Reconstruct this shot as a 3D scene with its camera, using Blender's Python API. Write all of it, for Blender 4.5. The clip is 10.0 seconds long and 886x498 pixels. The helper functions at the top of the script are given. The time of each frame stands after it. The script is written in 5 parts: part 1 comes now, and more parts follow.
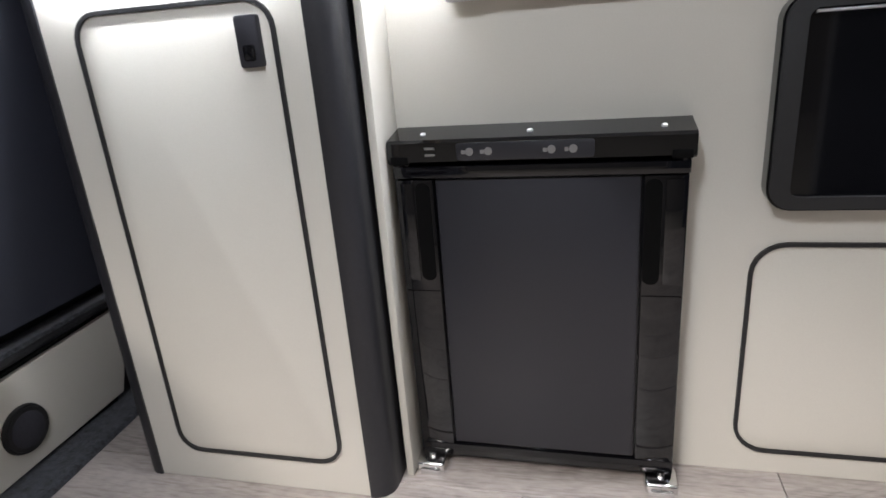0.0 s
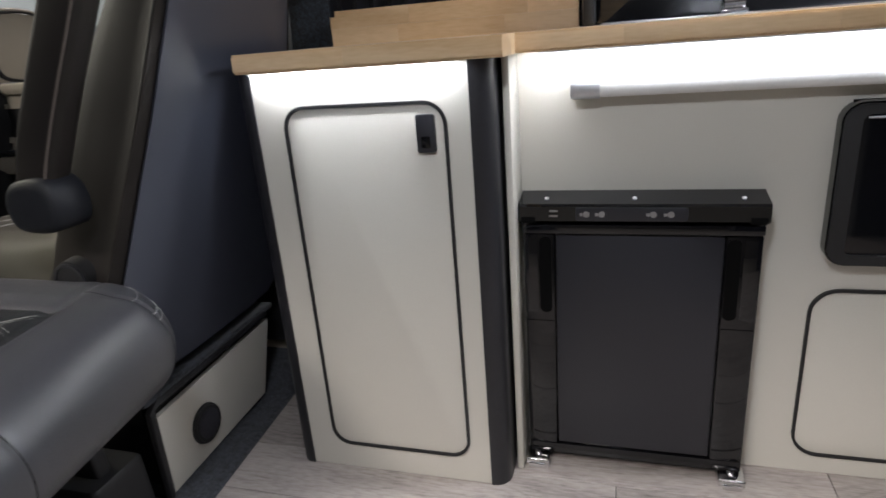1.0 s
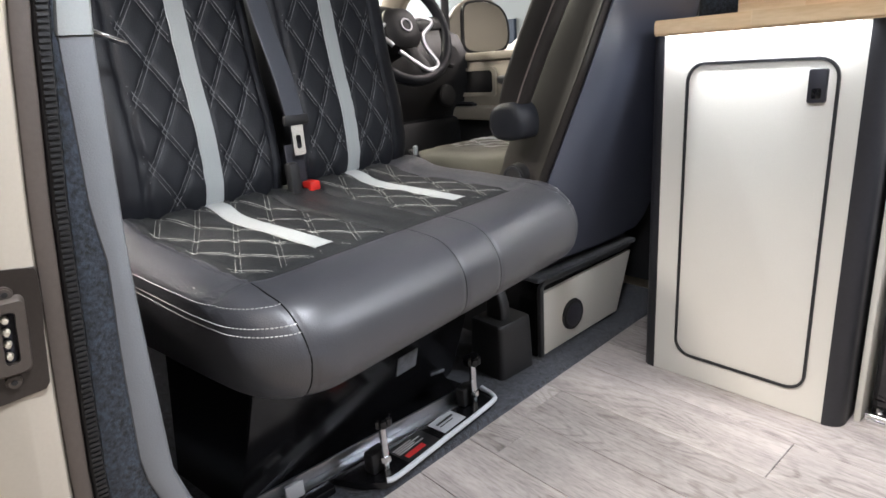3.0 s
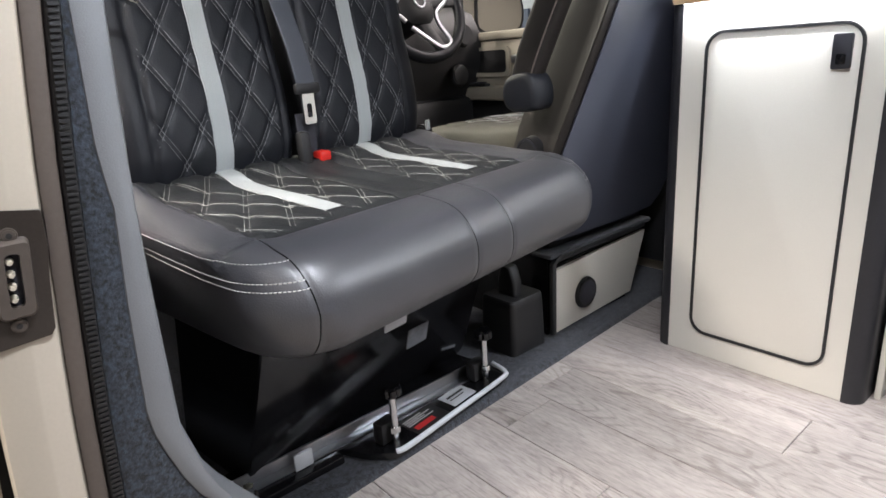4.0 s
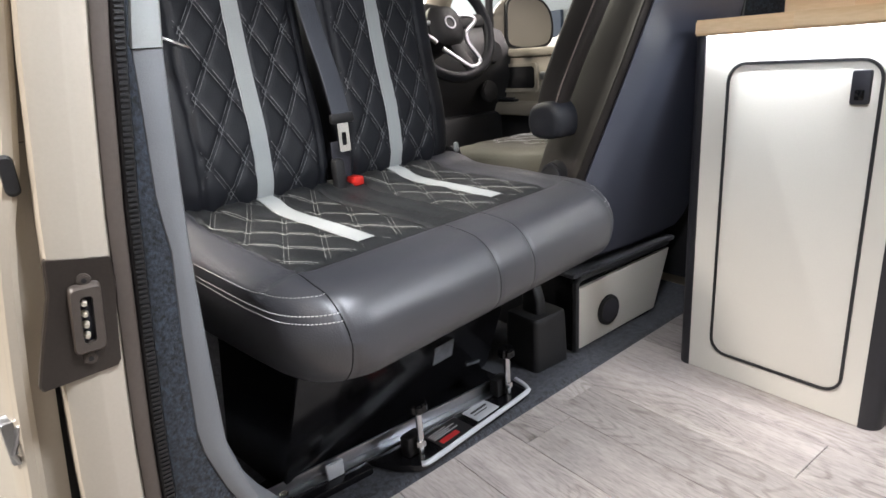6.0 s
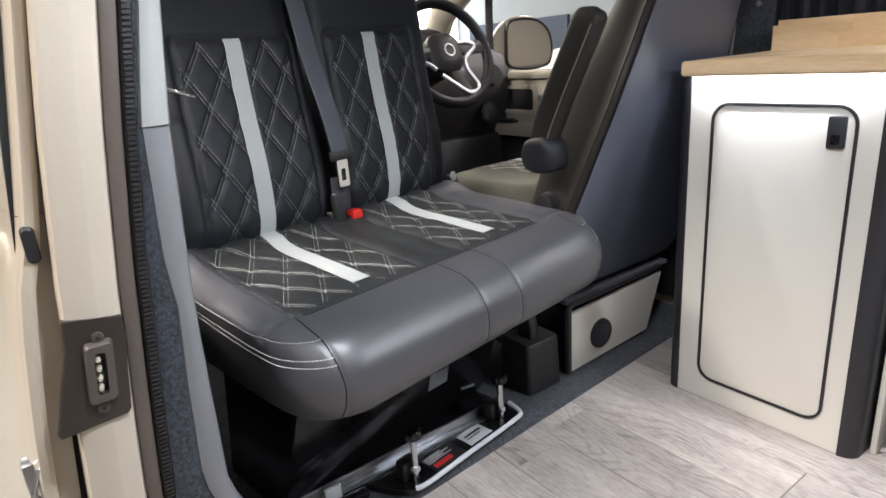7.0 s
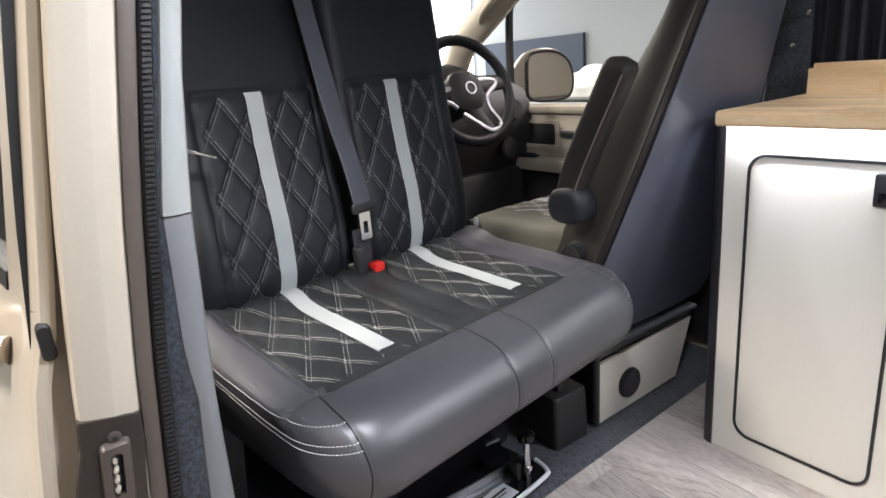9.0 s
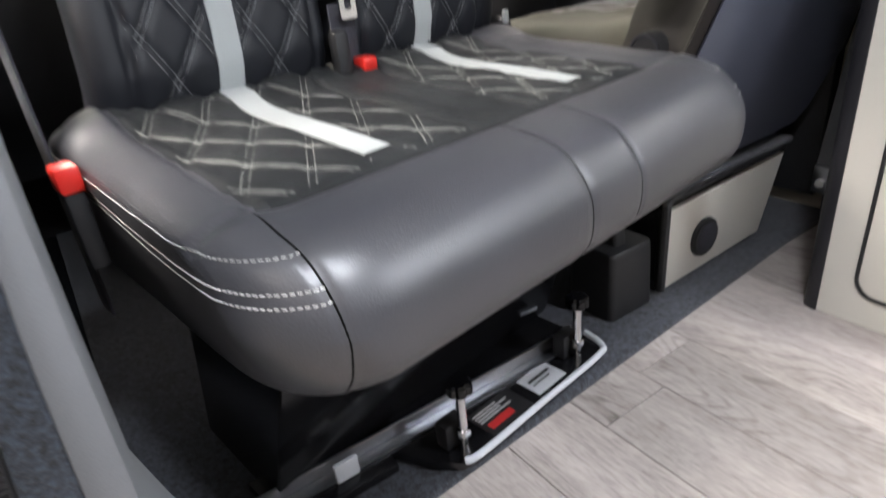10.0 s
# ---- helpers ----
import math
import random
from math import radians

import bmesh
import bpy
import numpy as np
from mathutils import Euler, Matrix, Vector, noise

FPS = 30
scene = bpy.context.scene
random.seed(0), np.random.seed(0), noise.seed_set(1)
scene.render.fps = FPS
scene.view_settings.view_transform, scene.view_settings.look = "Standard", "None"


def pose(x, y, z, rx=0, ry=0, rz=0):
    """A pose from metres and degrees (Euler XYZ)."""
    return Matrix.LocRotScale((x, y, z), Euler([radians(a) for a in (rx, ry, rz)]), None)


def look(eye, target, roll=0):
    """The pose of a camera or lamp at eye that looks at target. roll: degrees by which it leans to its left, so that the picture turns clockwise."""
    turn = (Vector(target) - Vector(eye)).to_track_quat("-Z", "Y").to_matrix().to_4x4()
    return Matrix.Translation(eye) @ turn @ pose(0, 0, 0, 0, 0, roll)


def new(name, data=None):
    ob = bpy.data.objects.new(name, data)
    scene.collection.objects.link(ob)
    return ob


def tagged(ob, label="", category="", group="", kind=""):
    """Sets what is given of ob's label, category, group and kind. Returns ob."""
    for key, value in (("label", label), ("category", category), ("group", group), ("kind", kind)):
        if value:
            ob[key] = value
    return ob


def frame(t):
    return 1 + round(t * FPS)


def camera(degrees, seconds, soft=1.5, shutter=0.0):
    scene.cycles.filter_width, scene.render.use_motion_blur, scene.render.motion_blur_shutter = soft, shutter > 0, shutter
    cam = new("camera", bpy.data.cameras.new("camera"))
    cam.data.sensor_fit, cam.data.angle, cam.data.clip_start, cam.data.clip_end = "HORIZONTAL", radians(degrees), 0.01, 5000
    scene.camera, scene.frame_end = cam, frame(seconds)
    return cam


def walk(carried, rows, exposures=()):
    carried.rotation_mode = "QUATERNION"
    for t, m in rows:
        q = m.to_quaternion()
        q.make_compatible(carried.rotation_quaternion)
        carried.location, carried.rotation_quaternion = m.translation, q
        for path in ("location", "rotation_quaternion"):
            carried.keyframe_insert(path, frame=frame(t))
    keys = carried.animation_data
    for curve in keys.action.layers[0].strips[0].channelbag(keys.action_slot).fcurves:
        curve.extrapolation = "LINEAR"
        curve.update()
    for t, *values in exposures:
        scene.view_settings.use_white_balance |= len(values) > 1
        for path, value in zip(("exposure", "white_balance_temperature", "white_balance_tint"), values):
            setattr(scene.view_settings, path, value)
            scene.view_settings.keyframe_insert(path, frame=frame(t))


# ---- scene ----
cam = camera(72.3, 10.0, soft=1.6, shutter=0.2)
PATH = [
    (0, (0.206, 0.245, 0.683), (-0.279, 2.068, 0.018), -4.6),
    (0.5, (0.182, 0.096, 0.753), (-0.31, 1.919, 0.095), -4.8),
    (1, (0.094, 0.015, 0.84), (-0.46, 1.819, 0.179), -4.6),
    (1.5, (0.048, -0.136, 0.859), (-0.703, 1.595, 0.195), -4.7),
    (2, (0.066, -0.251, 0.849), (-0.901, 1.375, 0.199), -5.0),
    (2.5, (0.145, -0.344, 0.801), (-1.166, 1.043, 0.201), -4.6),
    (3, (0.201, -0.331, 0.789), (-1.252, 0.907, 0.195), -4.3),
    (4.5, (0.196, -0.337, 0.722), (-1.29, 0.855, 0.113), -4.2),
    (5, (0.197, -0.353, 0.74), (-1.317, 0.805, 0.133), -4.2),
    (5.5, (0.209, -0.353, 0.767), (-1.318, 0.785, 0.157), -4.3),
    (7, (0.288, -0.339, 0.896), (-1.264, 0.763, 0.282), -4.6),
    (7.5, (0.287, -0.342, 0.917), (-1.271, 0.748, 0.298), -4.6),
    (8, (0.281, -0.344, 0.932), (-1.283, 0.738, 0.312), -4.8),
    (8.5, (0.255, -0.327, 0.959), (-1.317, 0.738, 0.332), -5.0),
    (9, (0.222, -0.313, 0.975), (-1.365, 0.762, 0.404), -5.0),
    (9.5, (0.093, -0.279, 0.937), (-1.504, 0.773, 0.354), -5.0),
    (10, (-0.08, -0.151, 0.704), (-1.593, 0.806, -0.188), -6.4),
]
STOPS = [(0.0, -0.15), (0.5, -0.38), (1.0, -0.68), (1.5, -0.60), (2.0, -0.30), (2.5, 0.08), (3.0, 0.24), (5.5, 0.22), (7.0, 0.20), (9.0, 0.20), (9.6, 0.22), (10.0, 0.36)]
walk(cam, [(t, look(eye, target, roll)) for t, eye, target, roll in PATH], STOPS)

# ---- world and light ----
world = bpy.data.worlds.new("hall_air")
world.use_nodes = True
scene.world = world
world.node_tree.nodes["Background"].inputs[0].default_value = (1.0, 0.93, 0.84, 1)
world.node_tree.nodes["Background"].inputs[1].default_value = 0.02


def area(name, m, sx, sy, watts, colour, spread=180):
    lamp = bpy.data.lights.new(name, "AREA")
    lamp.shape, lamp.size, lamp.size_y, lamp.energy, lamp.color = "RECTANGLE", sx, sy, watts, colour
    lamp.spread = radians(spread)
    ob = new(name, lamp)
    ob.matrix_world = m
    return ob


COOL, WARM = (0.87, 0.910, 1.0), (1.0, 0.91, 0.89)
YELLOWISH, SOFT_YELLOW = (1.0, 0.95, 0.80), (1.0, 0.92, 0.86)
# LED strips under the worktop
area("led_cabinet", look((-0.33, 0.948, 0.800), (-0.33, 1.16, 0.4)), 0.36, 0.008, 1.25, COOL)
area("led_kitchen", look((0.52, 1.064, 0.800), (0.52, 1.25, 0.4)), 1.15, 0.008, 4.6, COOL)
# recessed LED lamps in the van's roof
for lx, ly, watts in ((-0.02, 0.03, 16.0), (1.05, 0.15, 1.5), (0.62, 1.12, 22.0)):
    area("roof_led", look((lx, ly, 1.395), (lx, ly + 0.001, 0.0)), 0.13, 0.13, watts, COOL)
# ceiling tubes of the hall
for hx, hy, sx, watts, tint in ((-1.3, -2.4, 1.6, 340.0, SOFT_YELLOW), (1.8, -2.8, 3.6, 55.0, WARM), (-1.2, 3.6, 2.8, 110.0, WARM), (-4.6, 0.6, 1.6, 320.0, YELLOWISH), (2.5, 3.6, 2.8, 80.0, WARM)):
    area("hall_light", look((hx, hy, 3.3), (hx, hy + 0.001, 0.0)), sx, 1.0, watts, tint)


# ---- materials ----
def mat(name, colour, rough=0.5, metal=0.0, vary=0.08, scale=6.0, grain=180.0, bump=0.0, coat=0.0, sheen=0.0, stretch=(1, 1, 1), spec=0.5):
    m = bpy.data.materials.new(name)
    m.use_nodes = True
    nt = m.node_tree
    b = nt.nodes["Principled BSDF"]
    tc = nt.nodes.new("ShaderNodeTexCoord")
    mp = nt.nodes.new("ShaderNodeMapping")
    mp.inputs["Scale"].default_value = stretch
    nt.links.new(tc.outputs["Object"], mp.inputs[0])
    n1 = nt.nodes.new("ShaderNodeTexNoise")
    n1.inputs["Scale"].default_value, n1.inputs["Detail"].default_value = scale, 4
    n2 = nt.nodes.new("ShaderNodeTexNoise")
    n2.inputs["Scale"].default_value, n2.inputs["Detail"].default_value = grain, 3
    for n in (n1, n2):
        nt.links.new(mp.outputs[0], n.inputs["Vector"])
    mix = nt.nodes.new("ShaderNodeMixRGB")
    mix.blend_type = "MIX"
    a, c = [max(0, v * (1 - vary)) for v in colour], [min(1, v * (1 + vary)) for v in colour]
    mix.inputs[1].default_value, mix.inputs[2].default_value = (*a, 1), (*c, 1)
    add = nt.nodes.new("ShaderNodeMath")
    add.operation = "MULTIPLY_ADD"
    add.inputs[1].default_value = 0.4
    nt.links.new(n2.outputs[0], add.inputs[0])
    sc = nt.nodes.new("ShaderNodeMath")
    sc.operation = "MULTIPLY"
    sc.inputs[1].default_value = 0.6
    nt.links.new(n1.outputs[0], sc.inputs[0])
    nt.links.new(sc.outputs[0], add.inputs[2])
    ct = nt.nodes.new("ShaderNodeMapRange")
    ct.inputs[1].default_value, ct.inputs[2].default_value = 0.36, 0.64
    nt.links.new(add.outputs[0], ct.inputs[0])
    nt.links.new(ct.outputs[0], mix.inputs[0])
    nt.links.new(mix.outputs[0], b.inputs["Base Color"])
    mr = nt.nodes.new("ShaderNodeMapRange")
    mr.inputs[3].default_value, mr.inputs[4].default_value = max(0.02, rough * 0.85), min(1, rough * 1.15)
    nt.links.new(n1.outputs[0], mr.inputs[0])
    nt.links.new(mr.outputs[0], b.inputs["Roughness"])
    b.inputs["Metallic"].default_value = metal
    b.inputs["Specular IOR Level"].default_value = spec
    b.inputs["Coat Weight"].default_value = coat
    b.inputs["Coat Roughness"].default_value = 0.04
    b.inputs["Sheen Weight"].default_value = sheen
    if bump:
        bp = nt.nodes.new("ShaderNodeBump")
        bp.inputs["Strength"].default_value, bp.inputs["Distance"].default_value = bump, 0.002
        nt.links.new(n2.outputs[0], bp.inputs["Height"])
        nt.links.new(bp.outputs[0], b.inputs["Normal"])
    return m


def glow(name, colour, strength):
    m = bpy.data.materials.new(name)
    m.use_nodes = True
    b = m.node_tree.nodes["Principled BSDF"]
    b.inputs["Base Color"].default_value = (*colour, 1)
    b.inputs["Emission Color"].default_value = (*colour, 1)
    b.inputs["Emission Strength"].default_value = strength
    return m


def wood(name, dark, light, along=0, rough=0.45, ring=26.0, bump=0.15, fleck=0.5):
    """Boards with grain along one axis; each board or object differs."""
    m = bpy.data.materials.new(name)
    m.use_nodes = True
    nt = m.node_tree
    b = nt.nodes["Principled BSDF"]
    tc, info = nt.nodes.new("ShaderNodeTexCoord"), nt.nodes.new("ShaderNodeObjectInfo")
    off = nt.nodes.new("ShaderNodeVectorMath")
    off.operation = "MULTIPLY_ADD"
    rnd = nt.nodes.new("ShaderNodeCombineXYZ")
    for i in range(3):
        nt.links.new(info.outputs["Random"], rnd.inputs[i])
    nt.links.new(rnd.outputs[0], off.inputs[0])
    off.inputs[1].default_value = (37.0, 17.0, 9.0)
    nt.links.new(tc.outputs["Object"], off.inputs[2])
    mp = nt.nodes.new("ShaderNodeMapping")
    st = [1.0, 1.0, 1.0]
    st[along] = 0.16
    mp.inputs["Scale"].default_value = st
    nt.links.new(off.outputs[0], mp.inputs[0])
    big, fine = nt.nodes.new("ShaderNodeTexNoise"), nt.nodes.new("ShaderNodeTexNoise")
    big.inputs["Scale"].default_value, big.inputs["Detail"].default_value, big.inputs["Distortion"].default_value = 7.0, 2, 0.6
    fine.inputs["Scale"].default_value, fine.inputs["Detail"].default_value = 230.0, 8
    nt.links.new(mp.outputs[0], big.inputs["Vector"])
    nt.links.new(mp.outputs[0], fine.inputs["Vector"])
    # growth rings: the broad noise folded into lines
    mul = nt.nodes.new("ShaderNodeMath")
    mul.operation = "MULTIPLY"
    mul.inputs[1].default_value = ring
    nt.links.new(big.outputs[0], mul.inputs[0])
    sn = nt.nodes.new("ShaderNodeMath")
    sn.operation = "SINE"
    nt.links.new(mul.outputs[0], sn.inputs[0])
    mr = nt.nodes.new("ShaderNodeMapRange")
    mr.inputs[1].default_value, mr.inputs[2].default_value = -1, 1
    nt.links.new(sn.outputs[0], mr.inputs[0])
    m1 = nt.nodes.new("ShaderNodeMath")
    m1.operation = "MULTIPLY_ADD"
    m1.inputs[1].default_value = fleck
    m0 = nt.nodes.new("ShaderNodeMath")
    m0.operation = "MULTIPLY"
    m0.inputs[1].default_value = 1 - fleck
    nt.links.new(mr.outputs[0], m0.inputs[0])
    nt.links.new(fine.outputs[0], m1.inputs[0])
    nt.links.new(m0.outputs[0], m1.inputs[2])
    ramp = nt.nodes.new("ShaderNodeValToRGB")
    ramp.color_ramp.elements[0].color, ramp.color_ramp.elements[1].color = (*dark, 1), (*light, 1)
    ramp.color_ramp.elements[0].position, ramp.color_ramp.elements[1].position = 0.15, 0.75
    nt.links.new(m1.outputs[0], ramp.inputs[0])
    # each board a little lighter or darker
    hue = nt.nodes.new("ShaderNodeHueSaturation")
    vr = nt.nodes.new("ShaderNodeMapRange")
    vr.inputs[3].default_value, vr.inputs[4].default_value = 0.86, 1.14
    nt.links.new(info.outputs["Random"], vr.inputs[0])
    nt.links.new(vr.outputs[0], hue.inputs["Value"])
    nt.links.new(ramp.outputs[0], hue.inputs["Color"])
    nt.links.new(hue.outputs[0], b.inputs["Base Color"])
    b.inputs["Roughness"].default_value = rough
    bp = nt.nodes.new("ShaderNodeBump")
    bp.inputs["Strength"].default_value, bp.inputs["Distance"].default_value = bump, 0.001
    nt.links.new(m1.outputs[0], bp.inputs["Height"])
    nt.links.new(bp.outputs[0], b.inputs["Normal"])
    return m


def plank_vinyl():
    """Limed oak print: broad tone, arched growth lines in patches, short dark pores, knots of shade."""
    m = bpy.data.materials.new("limed_oak_vinyl")
    m.use_nodes = True
    nt = m.node_tree
    b = nt.nodes["Principled BSDF"]

    def node(kind, **sockets):
        n = nt.nodes.new(kind)
        for k, v in sockets.items():
            n.inputs[k].default_value = v
        return n

    def math_node(op, x, y=None, z=None):
        n = nt.nodes.new("ShaderNodeMath")
        n.operation = op
        for i, v in enumerate((x, y, z)):
            if v is None:
                continue
            if isinstance(v, float):
                n.inputs[i].default_value = v
            else:
                nt.links.new(v, n.inputs[i])
        return n.outputs[0]

    def span(x, a0, a1, b0, b1):
        n = nt.nodes.new("ShaderNodeMapRange")
        for i, v in enumerate((a0, a1, b0, b1)):
            n.inputs[i + 1].default_value = v
        nt.links.new(x, n.inputs[0])
        return n.outputs[0]

    tc, info = nt.nodes.new("ShaderNodeTexCoord"), nt.nodes.new("ShaderNodeObjectInfo")
    off = nt.nodes.new("ShaderNodeVectorMath")
    off.operation = "MULTIPLY_ADD"
    off.inputs[1].default_value = (37.0, 17.0, 9.0)
    rnd = nt.nodes.new("ShaderNodeCombineXYZ")
    for i in range(3):
        nt.links.new(info.outputs["Random"], rnd.inputs[i])
    nt.links.new(rnd.outputs[0], off.inputs[0])
    nt.links.new(tc.outputs["Object"], off.inputs[2])

    def grain(stretch, scale, detail, distortion=0.0):
        mp = node("ShaderNodeMapping", Scale=stretch)
        nt.links.new(off.outputs[0], mp.inputs[0])
        n = node("ShaderNodeTexNoise", Scale=scale, Detail=detail, Distortion=distortion)
        nt.links.new(mp.outputs[0], n.inputs["Vector"])
        return n.outputs[0]

    field = grain((0.30, 1.0, 1.0), 8.0, 1.0, 0.35)
    wave = math_node("SINE", math_node("MULTIPLY_ADD", field, 125.0, math_node("MULTIPLY", grain((0.3, 1.0, 1.0), 60.0, 3.0), 3.0)))
    line = span(wave, 0.25, 0.95, 0.0, 1.0)
    patch = span(grain((0.45, 1.0, 1.0), 4.5, 2.0), 0.44, 0.60, 0.12, 1.0)
    arch = math_node("MULTIPLY", line, patch)
    pores = span(grain((0.07, 1.0, 1.0), 330.0, 4.0), 0.50, 0.68, 0.0, 1.0)
    broad = grain((0.20, 1.0, 1.0), 16.0, 5.0)
    fleck = grain((0.30, 1.0, 1.0), 150.0, 4.0)
    dark = math_node("ADD", math_node("MULTIPLY", arch, 0.27), math_node("MULTIPLY", pores, 0.26))
    dark = math_node("ADD", dark, span(broad, 0.35, 0.70, 0.0, 0.34))
    dark = math_node("ADD", dark, span(fleck, 0.35, 0.70, 0.0, 0.22))
    ramp = nt.nodes.new("ShaderNodeValToRGB")
    ramp.color_ramp.elements[0].color, ramp.color_ramp.elements[1].color = (0.405, 0.362, 0.336, 1), (0.082, 0.066, 0.058, 1)
    ramp.color_ramp.elements[0].position, ramp.color_ramp.elements[1].position = 0.05, 0.98
    nt.links.new(dark, ramp.inputs[0])
    hue = nt.nodes.new("ShaderNodeHueSaturation")
    nt.links.new(span(info.outputs["Random"], 0.0, 1.0, 0.90, 1.10), hue.inputs["Value"])
    nt.links.new(ramp.outputs[0], hue.inputs["Color"])
    nt.links.new(hue.outputs[0], b.inputs["Base Color"])
    nt.links.new(span(broad, 0.3, 0.7, 0.34, 0.46), b.inputs["Roughness"])
    bp = node("ShaderNodeBump", Strength=0.3, Distance=0.0008)
    nt.links.new(math_node("SUBTRACT", 1.0, dark), bp.inputs["Height"])
    nt.links.new(bp.outputs[0], b.inputs["Normal"])
    return m


CREAM = mat("cream_laminate", (0.59, 0.566, 0.505), 0.40, vary=0.03, scale=3, grain=400, bump=0.03)
PAINT = mat("cream_car_paint", (0.46, 0.41, 0.335), 0.35, vary=0.03, scale=2, grain=300, coat=0.8)
BLACK_TRIM = mat("black_edge_trim", (0.015, 0.015, 0.018), 0.45, vary=0.15, bump=0.1)
RUBBER = mat("black_rubber", (0.012, 0.012, 0.013), 0.55, vary=0.2, bump=0.1)
# near-black that stands for the shade inside hollows, joints and seams
HOLLOW = mat("hollow_shade_black", (0.003, 0.003, 0.003), 0.8, vary=0.1, spec=0.08)
GLOSS = mat("gloss_black_plastic", (0.004, 0.004, 0.005), 0.05, vary=0.1, scale=3, spec=0.5)
SATIN = mat("satin_black_panel", (0.0235, 0.0235, 0.0285), 0.36, vary=0.06, scale=2, grain=500, bump=0.03, spec=0.4)
BASE_BLACK = mat("black_painted_steel", (0.007, 0.007, 0.008), 0.16, vary=0.2, scale=5, grain=250, bump=0.04, spec=0.4)
# seat leather toned by part: seat top and roll lightened for light falling there
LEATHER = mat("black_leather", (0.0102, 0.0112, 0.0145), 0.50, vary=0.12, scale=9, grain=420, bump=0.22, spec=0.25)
INSERT = mat("lit_seat_leather", (0.019, 0.0205, 0.0215), 0.50, vary=0.12, scale=9, grain=420, bump=0.22, spec=0.3)
NAPPA = mat("lit_roll_leather", (0.047, 0.0475, 0.0535), 0.37, vary=0.08, scale=7, grain=420, bump=0.18, spec=0.7)
VINYL = mat("slate_vinyl", (0.055, 0.060, 0.080), 0.40, vary=0.06, scale=4, grain=500, bump=0.15)
SIDE_CLOTH = mat("brown_black_leather", (0.0145, 0.0118, 0.0105), 0.55, vary=0.08, scale=6, grain=420, bump=0.15, spec=0.3)
STRIPE = mat("light_grey_leather", (0.335, 0.358, 0.354), 0.6, vary=0.05, scale=8, grain=420, bump=0.15)
THREAD = mat("white_thread", (0.55, 0.55, 0.53), 0.7, vary=0.1)
# quilting thread: lighter copy for the lit seat top, dimmer one for the backs
SEAT_THREAD = mat("lit_grey_thread", (0.21, 0.215, 0.20), 0.7, vary=0.1)
DIM_THREAD = mat("grey_thread", (0.15, 0.155, 0.16), 0.7, vary=0.1)
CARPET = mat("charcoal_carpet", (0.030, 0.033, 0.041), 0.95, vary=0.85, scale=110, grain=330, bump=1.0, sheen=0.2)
# near-black copy of the carpet, the sill's shade put into its colour
SHADED_CARPET = mat("shaded_sill_carpet", (0.006, 0.007, 0.009), 0.95, vary=0.8, scale=110, grain=330, bump=0.9, spec=0.1)
BLUE_CARPET = mat("slate_blue_lining_carpet", (0.016, 0.021, 0.030), 0.95, vary=0.97, scale=150, grain=300, bump=0.9, sheen=0.3)
GREY_TRIM = mat("grey_pillar_trim", (0.165, 0.172, 0.182), 0.6, vary=0.06, scale=12, grain=600, bump=0.2)
PALE_TRIM = mat("pale_grey_pillar_trim", (0.285, 0.298, 0.288), 0.6, vary=0.05, scale=12, grain=600, bump=0.15)
SOCKET = mat("brown_socket_plastic", (0.072, 0.059, 0.050), 0.4, vary=0.1, scale=9)
TAUPE = mat("taupe_shaded_lip", (0.092, 0.074, 0.063), 0.5, vary=0.1, scale=5, bump=0.1)
BEIGE = mat("beige_door_trim", (0.40, 0.36, 0.29), 0.55, vary=0.06, scale=8, grain=500, bump=0.15)
DASH = mat("black_dashboard_plastic", (0.011, 0.011, 0.012), 0.55, vary=0.15, grain=500, bump=0.2)
CHROME = mat("chrome", (0.75, 0.75, 0.76), 0.12, metal=1.0, vary=0.03)
STEEL = mat("brushed_steel", (0.44, 0.45, 0.475), 0.32, metal=1.0, vary=0.08, grain=300)
ALU = mat("satin_aluminium", (0.58, 0.59, 0.61), 0.38, metal=0.9, vary=0.05)
DIFFUSER = mat("white_diffuser", (0.78, 0.78, 0.76), 0.5, vary=0.03)
RED = mat("red_release_button", (0.62, 0.025, 0.018), 0.35, vary=0.05)
BELT = mat("woven_belt", (0.042, 0.047, 0.060), 0.6, vary=0.15, grain=700, bump=0.4, stretch=(1, 1, 0.2))
PLATE = mat("brown_black_plate", (0.030, 0.024, 0.020), 0.32, vary=0.15, scale=9, grain=300, bump=0.08)
PALE_MARK = mat("pale_mark_grey", (0.16, 0.17, 0.19), 0.35, vary=0.35, scale=30)
STICKER = mat("silver_sticker", (0.55, 0.57, 0.6), 0.4, vary=0.05)
INK_WHITE = mat("white_print", (0.6, 0.6, 0.6), 0.5, vary=0.02)
INK_RED = mat("red_print", (0.55, 0.03, 0.03), 0.5, vary=0.02)
TYRE = mat("tyre_rubber", (0.03, 0.028, 0.026), 0.8, vary=0.2, bump=0.4)
CONCRETE = mat("hall_concrete", (0.17, 0.165, 0.155), 0.6, vary=0.2, scale=1.5, grain=40, bump=0.1)
GREYWALL = mat("hall_grey_wall", (0.10, 0.097, 0.093), 0.7, vary=0.1, scale=1)
WHITEWALL = mat("hall_white_wall", (0.50, 0.55, 0.58), 0.7, vary=0.04, scale=1)
BLUEWALL = mat("hall_blue_band", (0.045, 0.07, 0.12), 0.5, vary=0.1, scale=1)
HEADLINER = mat("pale_roof_lining", (0.62, 0.62, 0.60), 0.9, vary=0.05, bump=0.2)
CURTAIN = mat("black_curtain_cloth", (0.026, 0.026, 0.034), 0.85, vary=0.2, bump=0.3)
